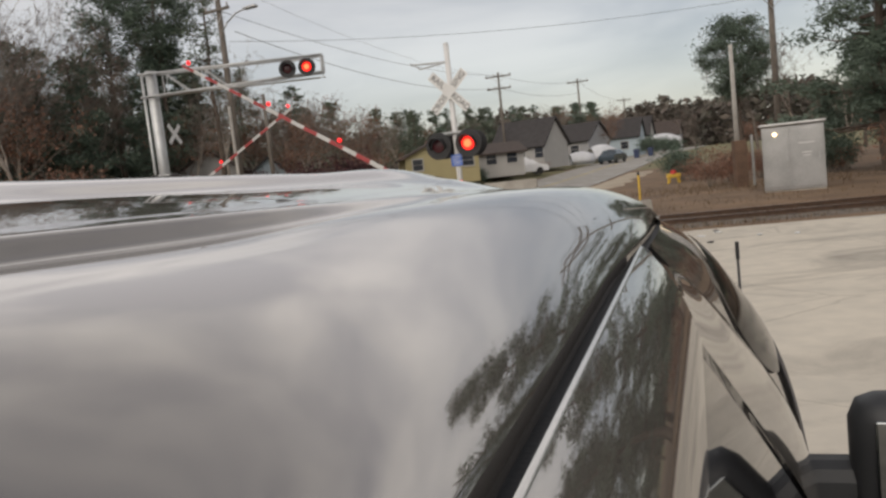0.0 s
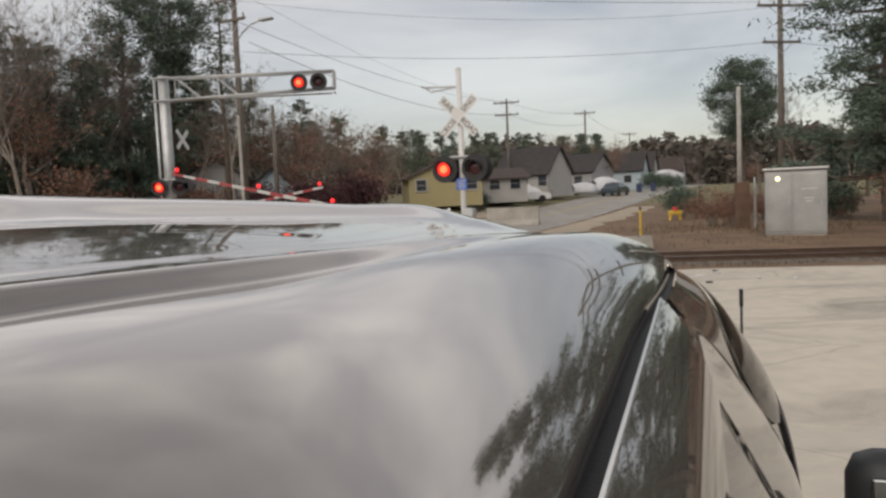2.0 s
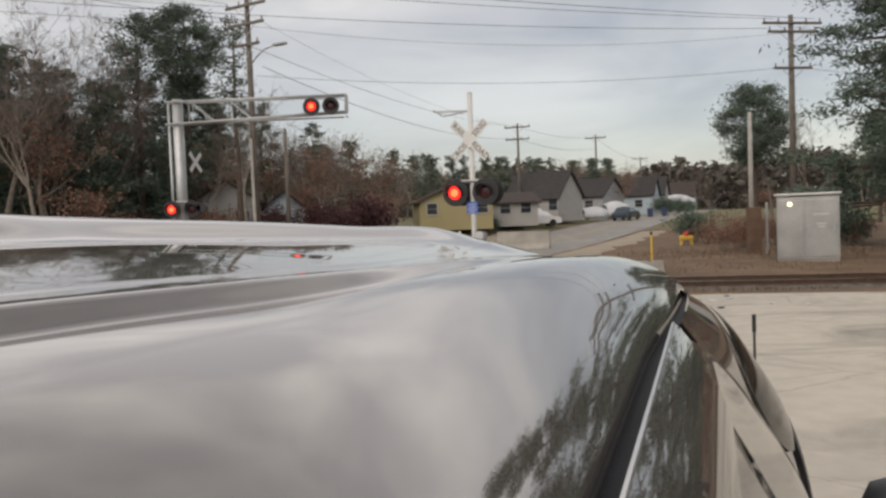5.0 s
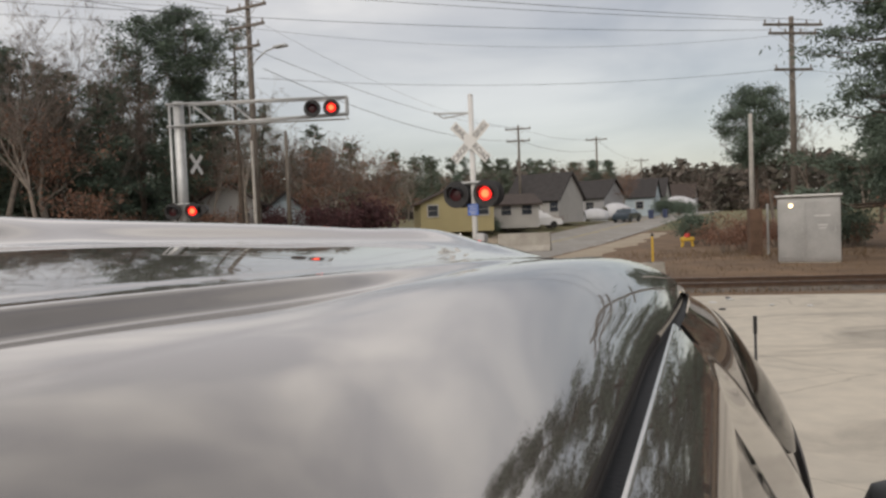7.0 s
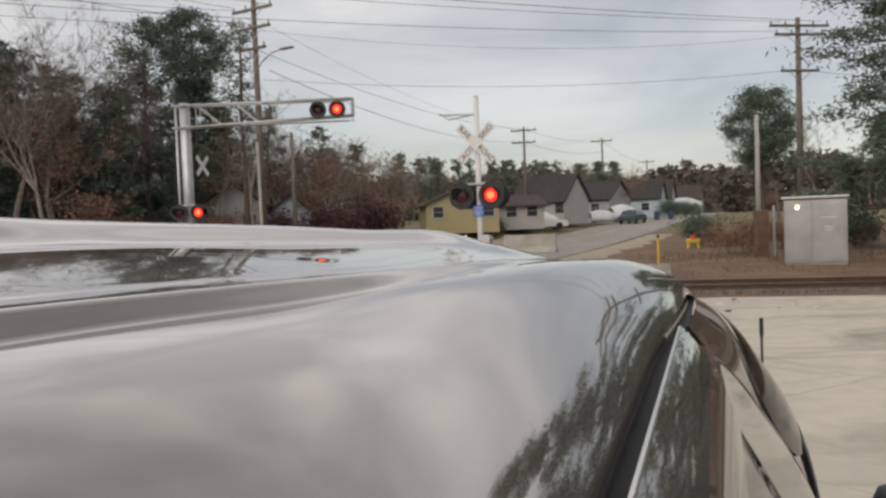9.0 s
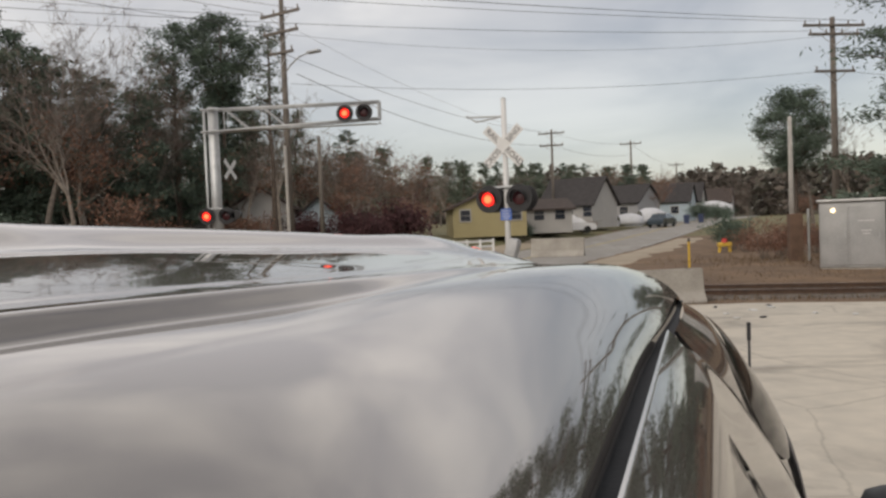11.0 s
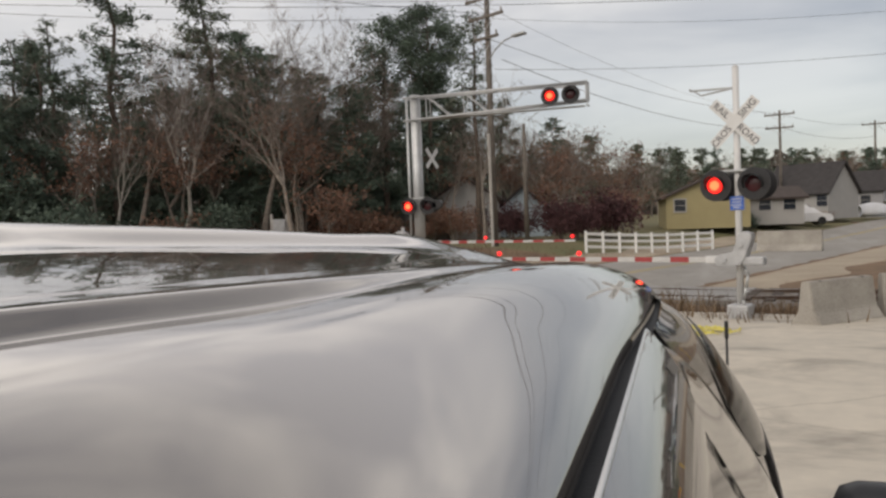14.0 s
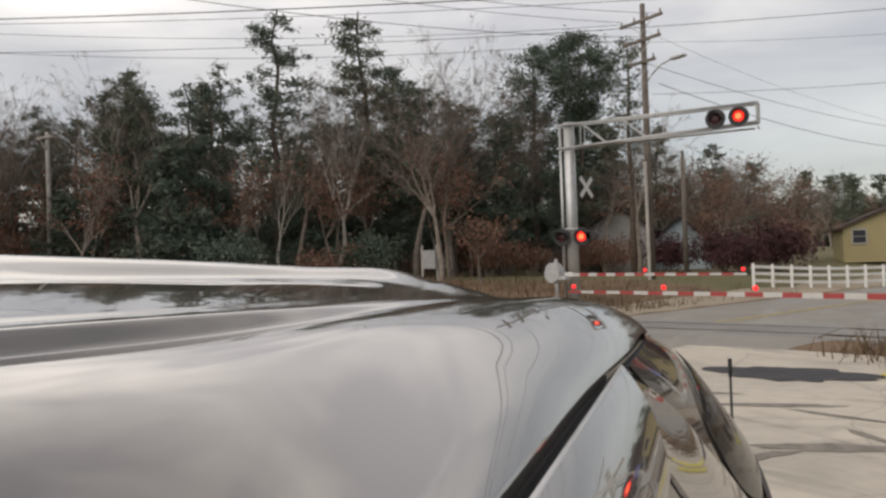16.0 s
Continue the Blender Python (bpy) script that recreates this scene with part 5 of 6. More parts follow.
green_bush = tree("shrub", bush_meshes(43, 4.0, 2.8, 60, 0.18), GREYBARK, NEEDLES, "dark evergreen shrub under the trees", "shrub", "undergrowth shrubs", "foliage")

# marked trees
plant(twin, -18.3, 49.6, 0.94, 20, free=True)
plant(side_twin, -21.2, 48.8, 0.97, 130, free=True)
plant(slim_pine, -14.6, 47.6, 0.95, 30, free=True)
plant(pines[0], -32.0, 36.5, 1.05, 0, free=True)
plant(pines[1], -28.0, 39.8, 1.13, 140, free=True)
plant(bares[0], -13.8, 46.0, 1.0, 10)
plant(bares[1], -23.2, 41.0, 1.2, 60, free=True)
plant(bares[1], -25.8, 44.0, 1.25, 200, free=True)
plant(bares[0], -20.5, 35.5, 0.95, 100)
plant(bares[3], -18.6, 36.0, 0.8, 10)
plant(bares[4], -35.6, 30.0, 1.1, 30)
plant(bares[4], -33.0, 36.0, 0.9, 90)
plant(pines[1], -35.8, 29.5, 0.85, 250)
plant(bares[0], -38.5, 33.0, 1.15, 130)

# the wood on the far side of the tracks
rnd = random.Random(77)
for k in range(46):
    u = k / 45
    ax, ay = -46 + 30 * u, 17 + 37 * u
    depth = rnd.uniform(0, 16)
    x, y = ax - 0.78 * depth + rnd.gauss(0, 1.2), ay + 0.63 * depth + rnd.gauss(0, 1.2)
    r = rnd.random()
    if r < 0.58:
        t, s = rnd.choice(pines), rnd.uniform(0.68, 0.98)
    elif r < 0.8:
        t, s = rnd.choice(bares[:2] + bares[4:]), rnd.uniform(0.8, 1.15)
    else:
        t, s = rnd.choice(bares[2:4]), rnd.uniform(0.8, 1.1)
    plant(t, x, y, s, rnd.uniform(0, 360))
for k in range(34):
    u = (k + rnd.random()) / 34
    x, y = -44 + 29 * u + rnd.gauss(0, 1.4), 17.5 + 34 * u + rnd.gauss(0, 1.4)
    r = rnd.random()
    t = russet_bush if r < 0.66 else green_bush if r < 0.82 else pines[4]
    plant(t, x, y, rnd.uniform(0.6, 1.05), rnd.uniform(0, 360))
for k in range(60):
    u = k / 59
    x, y = -58 + 40 * u + rnd.gauss(0, 2.5), 26 + 40 * u + rnd.gauss(0, 2.5)
    plant(rnd.choice(far_pines * 2 + bares[2:4]), x, y, rnd.uniform(0.75, 1.0), rnd.uniform(0, 360))
for k in range(26):
    u = (k + rnd.random()) / 26
    x, y = -47 + 32 * u + rnd.gauss(0, 2.0), 20 + 34 * u + rnd.gauss(0, 2.0)
    plant(rnd.choice(bares[:3]), x, y, rnd.uniform(0.75, 1.15), rnd.uniform(0, 360))
for k in range(15):
    u = (k + rnd.random()) / 15
    x, y = -46 + 25 * u + rnd.gauss(0, 0.8), 17 + 24 * u + rnd.gauss(0, 0.8)
    plant((bares[4], bares[1], bares[2])[k % 3], x, y, rnd.uniform(0.8, 1.15), rnd.uniform(0, 360), free=k % 3 < 2)
for x, y, s in ((-24.0, 45.0, 1.2), (-21.5, 44.0, 1.1), (-26.5, 41.0, 1.15), (-19.0, 48.0, 1.0)):
    plant(pines[2], x, y, s, rnd.uniform(0, 360))
for x, y, s in ((-9.4, 46.5, 1.0), (-6.8, 47.5, 1.15), (-8.2, 45.0, 0.8), (-12.5, 47.5, 0.9)):
    plant(maroon_bush, x, y, s, rnd.uniform(0, 360))
for x, y, t, s in ((-9.5, 56, bares[0], 0.85), (-12, 60, bares[2], 1.0), (-6.5, 62, bares[1], 0.7), (-14.5, 58.0, bares[1], 0.75), (-9.0, 66, bares[2], 0.9), (-17, 62, pines[1], 0.8), (-8, 70, bares[0], 0.9), (-11, 52.5, bares[3], 0.9)):
    plant(t, x, y, s, rnd.uniform(0, 360))

for k in range(16):
    d = 49 + k * 1.7
    plant((bares[2], bares[3], bares[0], bares[1])[k % 4], d * rnd.uniform(-0.26, -0.07), d, rnd.uniform(0.62, 0.85), rnd.uniform(0, 360))

# trees on the cabinet's side
plant(round_pine, 19.9, 57.0, 0.86, 200)
plant(bares[0], 17.6, 60.0, 0.8, 40)
plant(bares[0], 21.4, 58.0, 0.95, 70)
plant(bares[1], 24.0, 57.0, 0.9, 70)
plant(tier_pine, 17.2, 32.6, 1.0, 160)
plant(tier_pine, 21.2, 29.4, 0.8, 20)
plant(pines[1], 23.0, 33.0, 1.1, 30)
plant(pines[2], 20.5, 36.5, 0.8, 150)
plant(pines[4], 17.4, 38.0, 0.5, 200)
plant(russet_bush, 16.4, 29.6, 0.8, 10)
plant(russet_bush, 17.8, 28.8, 0.9, 80)
plant(russet_bush, 10.6, 34.5, 0.55, 40)
plant(russet_bush, 12.0, 36.2, 0.5, 140)
for k in range(10):
    plant(rnd.choice(pines + bares), rnd.uniform(24, 46), rnd.uniform(42, 75), rnd.uniform(0.6, 0.9), rnd.uniform(0, 360))
for k in range(16):
    d = rnd.uniform(84, 190)
    plant(rnd.choice(bares[:3] + far_pines), 0.36 * d + rnd.uniform(8, 26), d, rnd.uniform(0.5, 0.75), rnd.uniform(0, 360))
for k in range(80):
    d = rnd.uniform(88, 150)
    plant(rnd.choice(bares[:3] + far_pines * 2 + bares[2:3]), d * rnd.uniform(-0.42, 0.2), d, rnd.uniform(0.65, 0.95), rnd.uniform(0, 360))
for x, y in ((9.8, 97), (11.0, 99), (13.6, 103)):
    plant(bares[1], x, y, 1.1, rnd.uniform(0, 360))
for k in range(14):
    d = 62 + k * 3.6
    plant(rnd.choice((green_bush, russet_bush, russet_bush)), road_x(d) - 5.6 - rnd.uniform(0, 2.5), d, rnd.uniform(0.3, 0.5), rnd.uniform(0, 360))
for k in range(12):
    plant(rnd.choice((russet_bush, russet_bush, green_bush)), rnd.uniform(11.5, 24), rnd.uniform(34, 50), rnd.uniform(0.35, 0.7), rnd.uniform(0, 360))
for x, y, k in ((23.4, 100.0, 0.85), (27.4, 109.0, 0.75), (29.6, 112.0, 0.65)):
    plant(green_bush, x, y, k, rnd.uniform(0, 360))
# trees behind and beside the camera, seen in reflections
for x, y, t, s in ((21, 24, pines[2], 1.15), (23, 19, pines[1], 1.1), (20, 27.5, pines[0], 1.0), (23, 13, pines[2], 1.2), (25, 7, pines[0], 1.1), (26, 0, pines[2], 1.1), (24, 16, bares[0], 1.1), (27, 10, pines[1], 1.0), (30, 20, bares[0], 1.1), (31, 4, pines[2], 1.1), (22, -18, pines[0], 0.9), (8, -30, pines[1], 1.0), (-8, -34, bares[0], 1.0), (-24, -26, pines[2], 1.0), (-36, -10, pines[1], 0.9), (-40, 4, pines[0], 0.9)):
    plant(t, x, y, s, rnd.uniform(0, 360))


def far_woods():
    """A distant band of woods round the place, too far to count."""
    rnd2 = random.Random(9)
    v, f = [], []
    for k in range(64000):
        a = rnd2.uniform(-1.2, 0.7) if k % 4 else rnd2.uniform(-math.pi, math.pi)
        d = rnd2.uniform(175, 250)
        h = (11.5 + 3.5 * noise.noise((a * 9, 0, 0)) + 1.6 * noise.noise((a * 50, 1, 0))) * rnd2.uniform(0.02, 1.0) ** 0.8
        c = Vector((math.sin(a) * d, math.cos(a) * d, max(0.3, h)))
        leaf(v, f, c, rnd2.uniform(0.9, 2.2), rnd2, 0.2, 1.2)
    ob = data_part("far_woods", v, f, FARWOOD)
    tagged(ob, "distant band of brown and green woods", "woods", kind="stuff")


far_woods()


def scatter_grass():
    """Dry blades and weeds on the dirt by the mast, the track and the verge."""
    rnd2 = random.Random(3)
    v, f = [], []
    spots = [(-0.1, 18.6, 1.6, 1.0, 260, 0.3), (-1.3, 19.2, 0.8, 0.7, 120, 0.5), (1.2, 19.2, 1.2, 0.6, 180, 0.35), (6.5, 19.0, 3.5, 0.5, 260, 0.12), (8.5, 25.5, 4.0, 2.0, 300, 0.12), (-9.5, 29.5, 3.0, 2.0, 500, 0.4), (-13.0, 33.0, 5.0, 3.0, 600, 0.5),
             (-6.0, 37.0, 3.0, 2.5, 400, 0.2), (9.0, 33.0, 3.0, 3.0, 400, 0.25), (13.0, 31.0, 3.0, 2.0, 300, 0.3), (-24, 33, 8, 5, 900, 0.6), (3.0, 19.6, 3.0, 0.4, 200, 0.2)]
    for cx, cy, rx, ry, n, h in spots:
        for k in range(n):
            x, y = cx + rnd2.gauss(0, rx * 0.6), cy + rnd2.gauss(0, ry * 0.6)
            if abs(x - road_x(y)) < 4.6:
                continue
            z = land(x, y)
            a = rnd2.uniform(0, 6.28)
            hh = h * rnd2.uniform(0.4, 1.2)
            w = 0.012 + 0.02 * h
            dx, dy = math.cos(a) * w, math.sin(a) * w
            lx, ly = rnd2.gauss(0, 0.3) * hh, rnd2.gauss(0, 0.3) * hh
            s = len(v)
            v += [(x - dx, y - dy, z), (x + dx, y + dy, z), (x + lx, y + ly, z + hh)]
            f.append((s, s + 1, s + 2))
    ob = data_part("dry_grass", v, f, DRYGRASS)
    tagged(ob, "dry brown grass and weeds by the tracks", "grass", kind="stuff")


scatter_grass()


# ---- the pickup truck ----
TOP = 2.05
CX = -0.72


def between(v, knots):
    """Smooth value between knots (position, value)."""
    if v <= knots[0][0]:
        return knots[0][1]
    last = len(knots) - 1
    grade = [(knots[i + 1][1] - knots[i][1]) / (knots[i + 1][0] - knots[i][0]) for i in range(last)]
    for i in range(last):
        (a, p), (b, q) = knots[i], knots[i + 1]
        if v <= b:
            m0 = grade[i] if i == 0 else (2 * grade[i - 1] * grade[i] / (grade[i - 1] + grade[i]) if grade[i - 1] * grade[i] > 0 else 0.0)
            m1 = grade[i] if i == last - 1 else (2 * grade[i + 1] * grade[i] / (grade[i + 1] + grade[i]) if grade[i + 1] * grade[i] > 0 else 0.0)
            h = b - a
            w = (v - a) / h
            return (2 * w ** 3 - 3 * w * w + 1) * p + (w ** 3 - 2 * w * w + w) * h * m0 + (3 * w * w - 2 * w ** 3) * q + (w ** 3 - w * w) * h * m1
    return knots[-1][1]


def front_y(x):
    return 1.74 - 0.19 * abs((x - CX) / 0.66) ** 8


SIZE = 1.25


def joint_x(y):
    return between(y, ((-1.05, -0.385), (1.0, -0.385), (1.6, -0.32), (1.75, -0.31)))


def nose(x, y):
    return -0.013 * (0.3 + 0.7 * smooth01((x + 0.8) / 0.4)) * max(0.0, (y - front_y(x) + 0.52) / 0.52) ** 2 - 0.1 * max(0.0, (-0.75 - y) / 0.3) ** 2


def joint_z(y):
    return between(y, ((-1.05, -0.045), (0.0, -0.053), (0.35, -0.062), (0.7, -0.078), (1.06, -0.0855), (1.5, -0.089), (1.75, -0.0915)))


def roof_left(x, y):
    """The rib beside the right panel, the sunken middle and the rise on the left that turns in at the front."""
    high = between(y, ((-1.05, -0.03), (0.0, -0.037), (0.35, -0.044), (0.7, -0.0565), (1.06, -0.0705), (1.5, -0.0835), (1.75, -0.0885)))
    foot = between(y, ((-1.05, 0.0), (0.3, -0.006), (0.88, -0.018), (1.3, -0.036), (1.6, -0.056), (1.75, -0.07)))
    rise = between(y, ((-1.05, 0.055), (0.6, 0.057), (0.9, 0.06), (1.2, 0.058), (1.5, 0.06), (1.62, 0.055), (1.75, 0.042)))
    low, xs = joint_z(y), joint_x(y)
    turn_in = max(0.0, (y - 1.1) / 0.55)
    xw = -1.0 + 0.52 * min(1.0, turn_in) ** 2
    z = low + (high - low) * smooth01((xs - x) / 0.024)
    mid = min(1.0, max(0.0, (xs - 0.04 - x) / max(0.05, (xs - 0.04 - xw))))
    z += (foot - high) * (1 - (1 - mid) ** 2.4)
    z += rise * smooth01((xw - x) / (0.2 + 0.14 * smooth01(turn_in)))
    z -= 0.17 * max(0.0, (-1.2 - x) / 0.185) ** 2.2
    lip = 0.034 * smooth01((-0.36 - x) / 0.24) * (1 - 0.95 * smooth01((-0.6 - x) / 0.2))
    z += lip * smooth01((y - front_y(x) + 0.2) / 0.17)
    return z + nose(x, y)


def roof_point(x, y):
    """A point of the pressed roof: an evenly rounded panel on the right, then rib, hollow and rise."""
    k = 0.84 * (1 - 0.19 * smooth01((y - 0.05) / 1.05))
    xs = joint_x(y)
    if x < xs:
        return x * k, y * k, TOP + roof_left(x, y) * k
    u = (x + 0.063) / (xs + 0.063)
    edge = between(y, ((-1.05, -0.140), (0.4, -0.1455), (1.3, -0.1495), (1.55, -0.142), (1.75, -0.14))) + nose(-0.063, y)
    out = 0.02 * smooth01((y - 0.8) / 0.6)
    foot = (joint_z(y) + nose(xs, y)) * k
    ex = -0.063 + out
    end = 0.42 - 0.37 * smooth01((y - 0.3) / 0.9)
    return ex + (xs * k - ex) * u, y + (y * k - y) * u, TOP + edge + (foot - edge) * ((2 - end) * u - (1 - end) * u * u) - 0.007 * max(0.0, 1 - u / 0.17) ** 2


def enlarge(ob):
    """Brings an upper part of the cab from its drawing size to its true size."""
    at = Matrix.Translation((0, 0, TOP))
    ob.data.transform(at @ Matrix.Diagonal((SIZE, SIZE, SIZE, 1)) @ at.inverted())
    return ob


def build_truck():
    t = thing("pickup_truck", "dark brown metallic crew-cab pickup truck", "truck", 0, 0, 0, 0)
    xs = []
    for a, b, n in ((-1.385, -1.16, 14), (-1.16, -0.45, 60), (-0.45, -0.32, 30), (-0.32, -0.063, 40)):
        xs += [a + (b - a) * k / n for k in range(n)]
    xs.append(-0.063)
    rings = []
    upper = []
    for k in range(161):
        u = k / 160
        ring = []
        for x in xs:
            y = -1.05 + (front_y(x) + 1.05) * u
            ring.append(roof_point(x, y))
        zs = [q[2] for q in ring]
        for turn_ in range(2):
            zs = [zs[0]] + [(zs[i - 1] + 2 * zs[i] + zs[i + 1]) / 4 for i in range(1, len(zs) - 1)] + [zs[-1]]
        ring = [(q[0], q[1], z) for q, z in zip(ring, zs)]
        ring = [(ring[0][0] + 0.004, ring[0][1], ring[0][2] - 0.035)] + ring + [(ring[-1][0] - 0.004, ring[-1][1], ring[-1][2] - 0.035)]
        rings.append(ring)
    zs = np.array([[p[2] for p in ring] for ring in rings])
    first = next(i for i, x in enumerate(xs) if x > -0.305) + 1
    for turn_ in range(70):
        a = 0 if turn_ < 18 else first
        zs[1:-1, a:] = (zs[:-2, a:] + 2 * zs[1:-1, a:] + zs[2:, a:]) / 4
    rings = [[(p[0], p[1], float(z)) for p, z in zip(ring, row)] for ring, row in zip(rings, zs)]
    v, f = loft(rings)
    upper.append(data_part("roof", v, f, PAINT, t, "glossy brown roof panel with pressed ridges", True))
    rr = []
    for k in range(41):
        y = 0.88 - 1.55 * k / 40
        h = 0.024 * smooth01(k / 6)
        rr.append([(-0.87 + 0.06 * math.cos(a), y, TOP - 0.012 + h * math.sin(a)) for a in [math.pi * q / 12 for q in range(13)]])
    vv, ff = loft(rr)
    upper.append(data_part("roof_rib", vv, ff, PAINT, t, "raised rib on the far side of the roof", True))

    def lofted(name, a, b, mat, label="", bulge=0.0, n=40, m=10):
        """A skin between two edges, bowed outwards."""
        rr = []
        for i in range(n + 1):
            p, q = curve(a, i / n), curve(b, i / n)
            row = []
            for j in range(m + 1):
                w = p.lerp(q, j / m)
                w = w + Vector((1, -0.25, 0.5)).normalized() * bulge * 4 * (j / m) * (1 - j / m)
                row.append(w)
            rr.append(row)
        vv, ff = loft(rr)
        ob = data_part(name, vv, ff, mat, t, label, True)
        upper.append(ob)
        return ob

    def curve(pts, u):
        """A smooth run through points."""
        k = u * (len(pts) - 1)
        i = min(len(pts) - 2, int(k))
        s = k - i
        p = [Vector(pts[max(0, min(len(pts) - 1, i + d))]) for d in (-1, 0, 1, 2)]
        return 0.5 * ((2 * p[1]) + (p[2] - p[0]) * s + (2 * p[0] - 5 * p[1] + 4 * p[2] - p[3]) * s * s + (3 * p[1] - p[0] - 3 * p[2] + p[3]) * s ** 3)

    # door gap with its rubber seal, door edge
    gap_y = [-1.0, -0.6, -0.2, 0.2, 0.6, 0.95, 1.25, 1.52]
    seal_a = [(-0.069, y, TOP - 0.168 + (0.004 if y > 1.3 else 0)) for y in gap_y]
    seal_b = [(-0.036, y, TOP - 0.172 + (0.01 if y > 1.2 else 0)) for y in gap_y]
    lofted("door_seal", seal_a, seal_b, RUBBER, "black rubber door seal", 0.004)
    ys = [-1.0, -0.5, 0.0, 0.4, 0.7, 0.9, 1.04]
    edge_a = [(-0.046, y, TOP - 0.149) for y in ys]
    edge_b = [(-0.042, y, TOP - 0.1505) for y in ys]
    lofted("door_edge", edge_a, edge_b, TRIM, "bright worn door edge", 0.001, 40, 3)
    lip = [(-0.047, y, TOP - 0.175) for y in ys]
    lofted("door_lip", lip, edge_a, RUBBER, "", 0.0, 30, 3)
    top_b = [(0.02, y, TOP - 0.222) for y in (-1.0, -0.5, 0.0, 0.3, 0.55, 0.7, 0.824)]
    lofted("door_frame", edge_b, top_b, PAINT, "brown painted door frame", 0.009, 40, 14)
    e2 = [(-0.034, 1.04, TOP - 0.150), (0.03, 1.2, TOP - 0.27), (0.14, 1.5, TOP - 0.52), (0.2, 1.75, TOP - 0.76)]
    e3 = [(0.02, 0.824, TOP - 0.222), (0.085, 1.02, TOP - 0.385), (0.155, 1.24, TOP - 0.58), (0.2, 1.45, TOP - 0.77)]
    e2b = [(p[0] + w, p[1] + 1.3 * w, p[2] + 0.3 * w) for p, w in zip(e2, (0.0, 0.01, 0.015, 0.012))]
    e2b[0] = edge_b[-1]
    lofted("door_frame", e2b, e3, PAINT, "brown painted door frame", 0.009)
    gap2 = [(p[0] - 0.004, p[1] + 0.007, p[2] - 0.003) for p in e2]
    lofted("pillar_gap", gap2, e2, RUBBER, "", 0.0, 30, 2)
    e1 = [(-0.062, 1.55, TOP - 0.158), (-0.012, 1.66, TOP - 0.2), (0.03, 1.72, TOP - 0.266), (0.135, 1.95, TOP - 0.463), (0.197, 2.12, TOP - 0.74)]
    gap3 = [(p[0] - 0.002, p[1] + 0.009, p[2] - 0.0005) for p in e2]
    lofted("windshield_pillar", e1, gap3, PAINT, "brown painted windshield pillar", 0.02)
    # gloss trim and dark panel low on the pillar
    def pillar_at(u, w, out):
        p, q = curve(e1, u), curve(gap3, u)
        return p.lerp(q, w) + Vector((1, -0.25, 0.5)).normalized() * (0.02 * 4 * w * (1 - w) + out)

    def patch(name, u0, u1, wide, mat, label, swell, floor=0.004):
        rr = []
        for i in range(33):
            k = i / 32
            rr.append([pillar_at(u0 + (u1 - u0) * k, (j / 10) * wide(k), floor + swell * max(0.0, math.sin(math.pi * k)) * max(0.0, math.sin(math.pi * (0.08 + 0.92 * j / 10))) ** 0.8) for j in range(11)])
        vv, ff = loft(rr)
        upper.append(data_part(name, vv, ff, mat, t, label, True))

    patch("pillar_trim", 0.27, 0.8, lambda k: 0.06 + 0.82 * max(0.0, math.sin(math.pi * k)) ** 0.6, GLOSSBLACK, "gloss black pillar trim", 0.012)
    patch("sail_panel", 0.6, 1.0, lambda k: 0.45 + 0.5 * k, NAVY, "dark sail panel ahead of the door", 0.003, 0.008)
    # side window
    rr = []
    belt = [(0.225, y, TOP - 0.78) for y in (-1.0, -0.5, 0.0, 0.3, 0.7, 1.1, 1.44)]
    for i in range(31):
        p, q = curve(top_b, i / 30), curve(belt, i / 30)
        row = []
        for j in range(13):
            w = p.lerp(q, j / 12)
            row.append((w.x - 0.004 + 0.006 * math.sin(math.pi * j / 12), w.y + 0.05 * (i / 30) ** 4, w.z))
        rr.append(row)
    vv, ff = loft(rr)
    upper.append(data_part("side_window", vv, ff, CARGLASS, t, "dark side window", True))
    # lower body, both sides, front and bed
    def slab(name, prof, x0, x1, mat, label="", bev=0.03):
        bm = B()
        a = [bm.verts.new((x0, y, z)) for y, z in prof]
        b = [bm.verts.new((x1, y, z)) for y, z in prof]
        bm.faces.new(a)
        bm.faces.new(b[::-1])
        for i in range(len(prof)):
            j = (i + 1) % len(prof)
            bm.faces.new((a[j], a[i], b[i], b[j]))
        bmesh.ops.recalc_face_normals(bm, faces=bm.faces)
        bmesh.ops.bevel(bm, geom=list(bm.edges), offset=bev, segments=2, affect="EDGES")
        return part(name, bm, mat, t, label)

    slab("cab_body", [(-1.05, 0.45), (-1.05, 1.25), (2.0, 1.25), (2.3, 1.2), (2.3, 0.45)], CX - 0.97, CX + 0.95, PAINT, "brown lower cab body", 0.05)
    slab("hood", [(2.31, 0.5), (2.31, 1.12), (2.6, 1.15), (3.5, 1.08), (3.62, 0.95), (3.64, 0.5)], CX - 0.93, CX + 0.93, PAINT, "brown hood and fenders", 0.06)
    slab("grille", [(3.645, 0.55), (3.645, 0.95), (3.68, 0.93), (3.7, 0.55)], CX - 0.62, CX + 0.62, PLASTIC, "black grille", 0.01)
    slab("bumper", [(3.65, 0.42), (3.65, 0.54), (3.8, 0.54), (3.82, 0.42)], CX - 0.95, CX + 0.95, ALLOY, "bright front bumper", 0.02)
    for sx in (-1, 1):
        slab("bed_side", [(-3.1, 0.55), (-3.1, 1.3), (-1.09, 1.3), (-1.09, 0.55)], CX + sx * 0.95, CX + sx * 0.85, PAINT, "brown bed side", 0.02)
    slab("bed_floor", [(-3.1, 0.6), (-3.1, 0.68), (-1.09, 0.68), (-1.09, 0.6)], CX - 0.84, CX + 0.84, PLASTIC, "", 0.01)
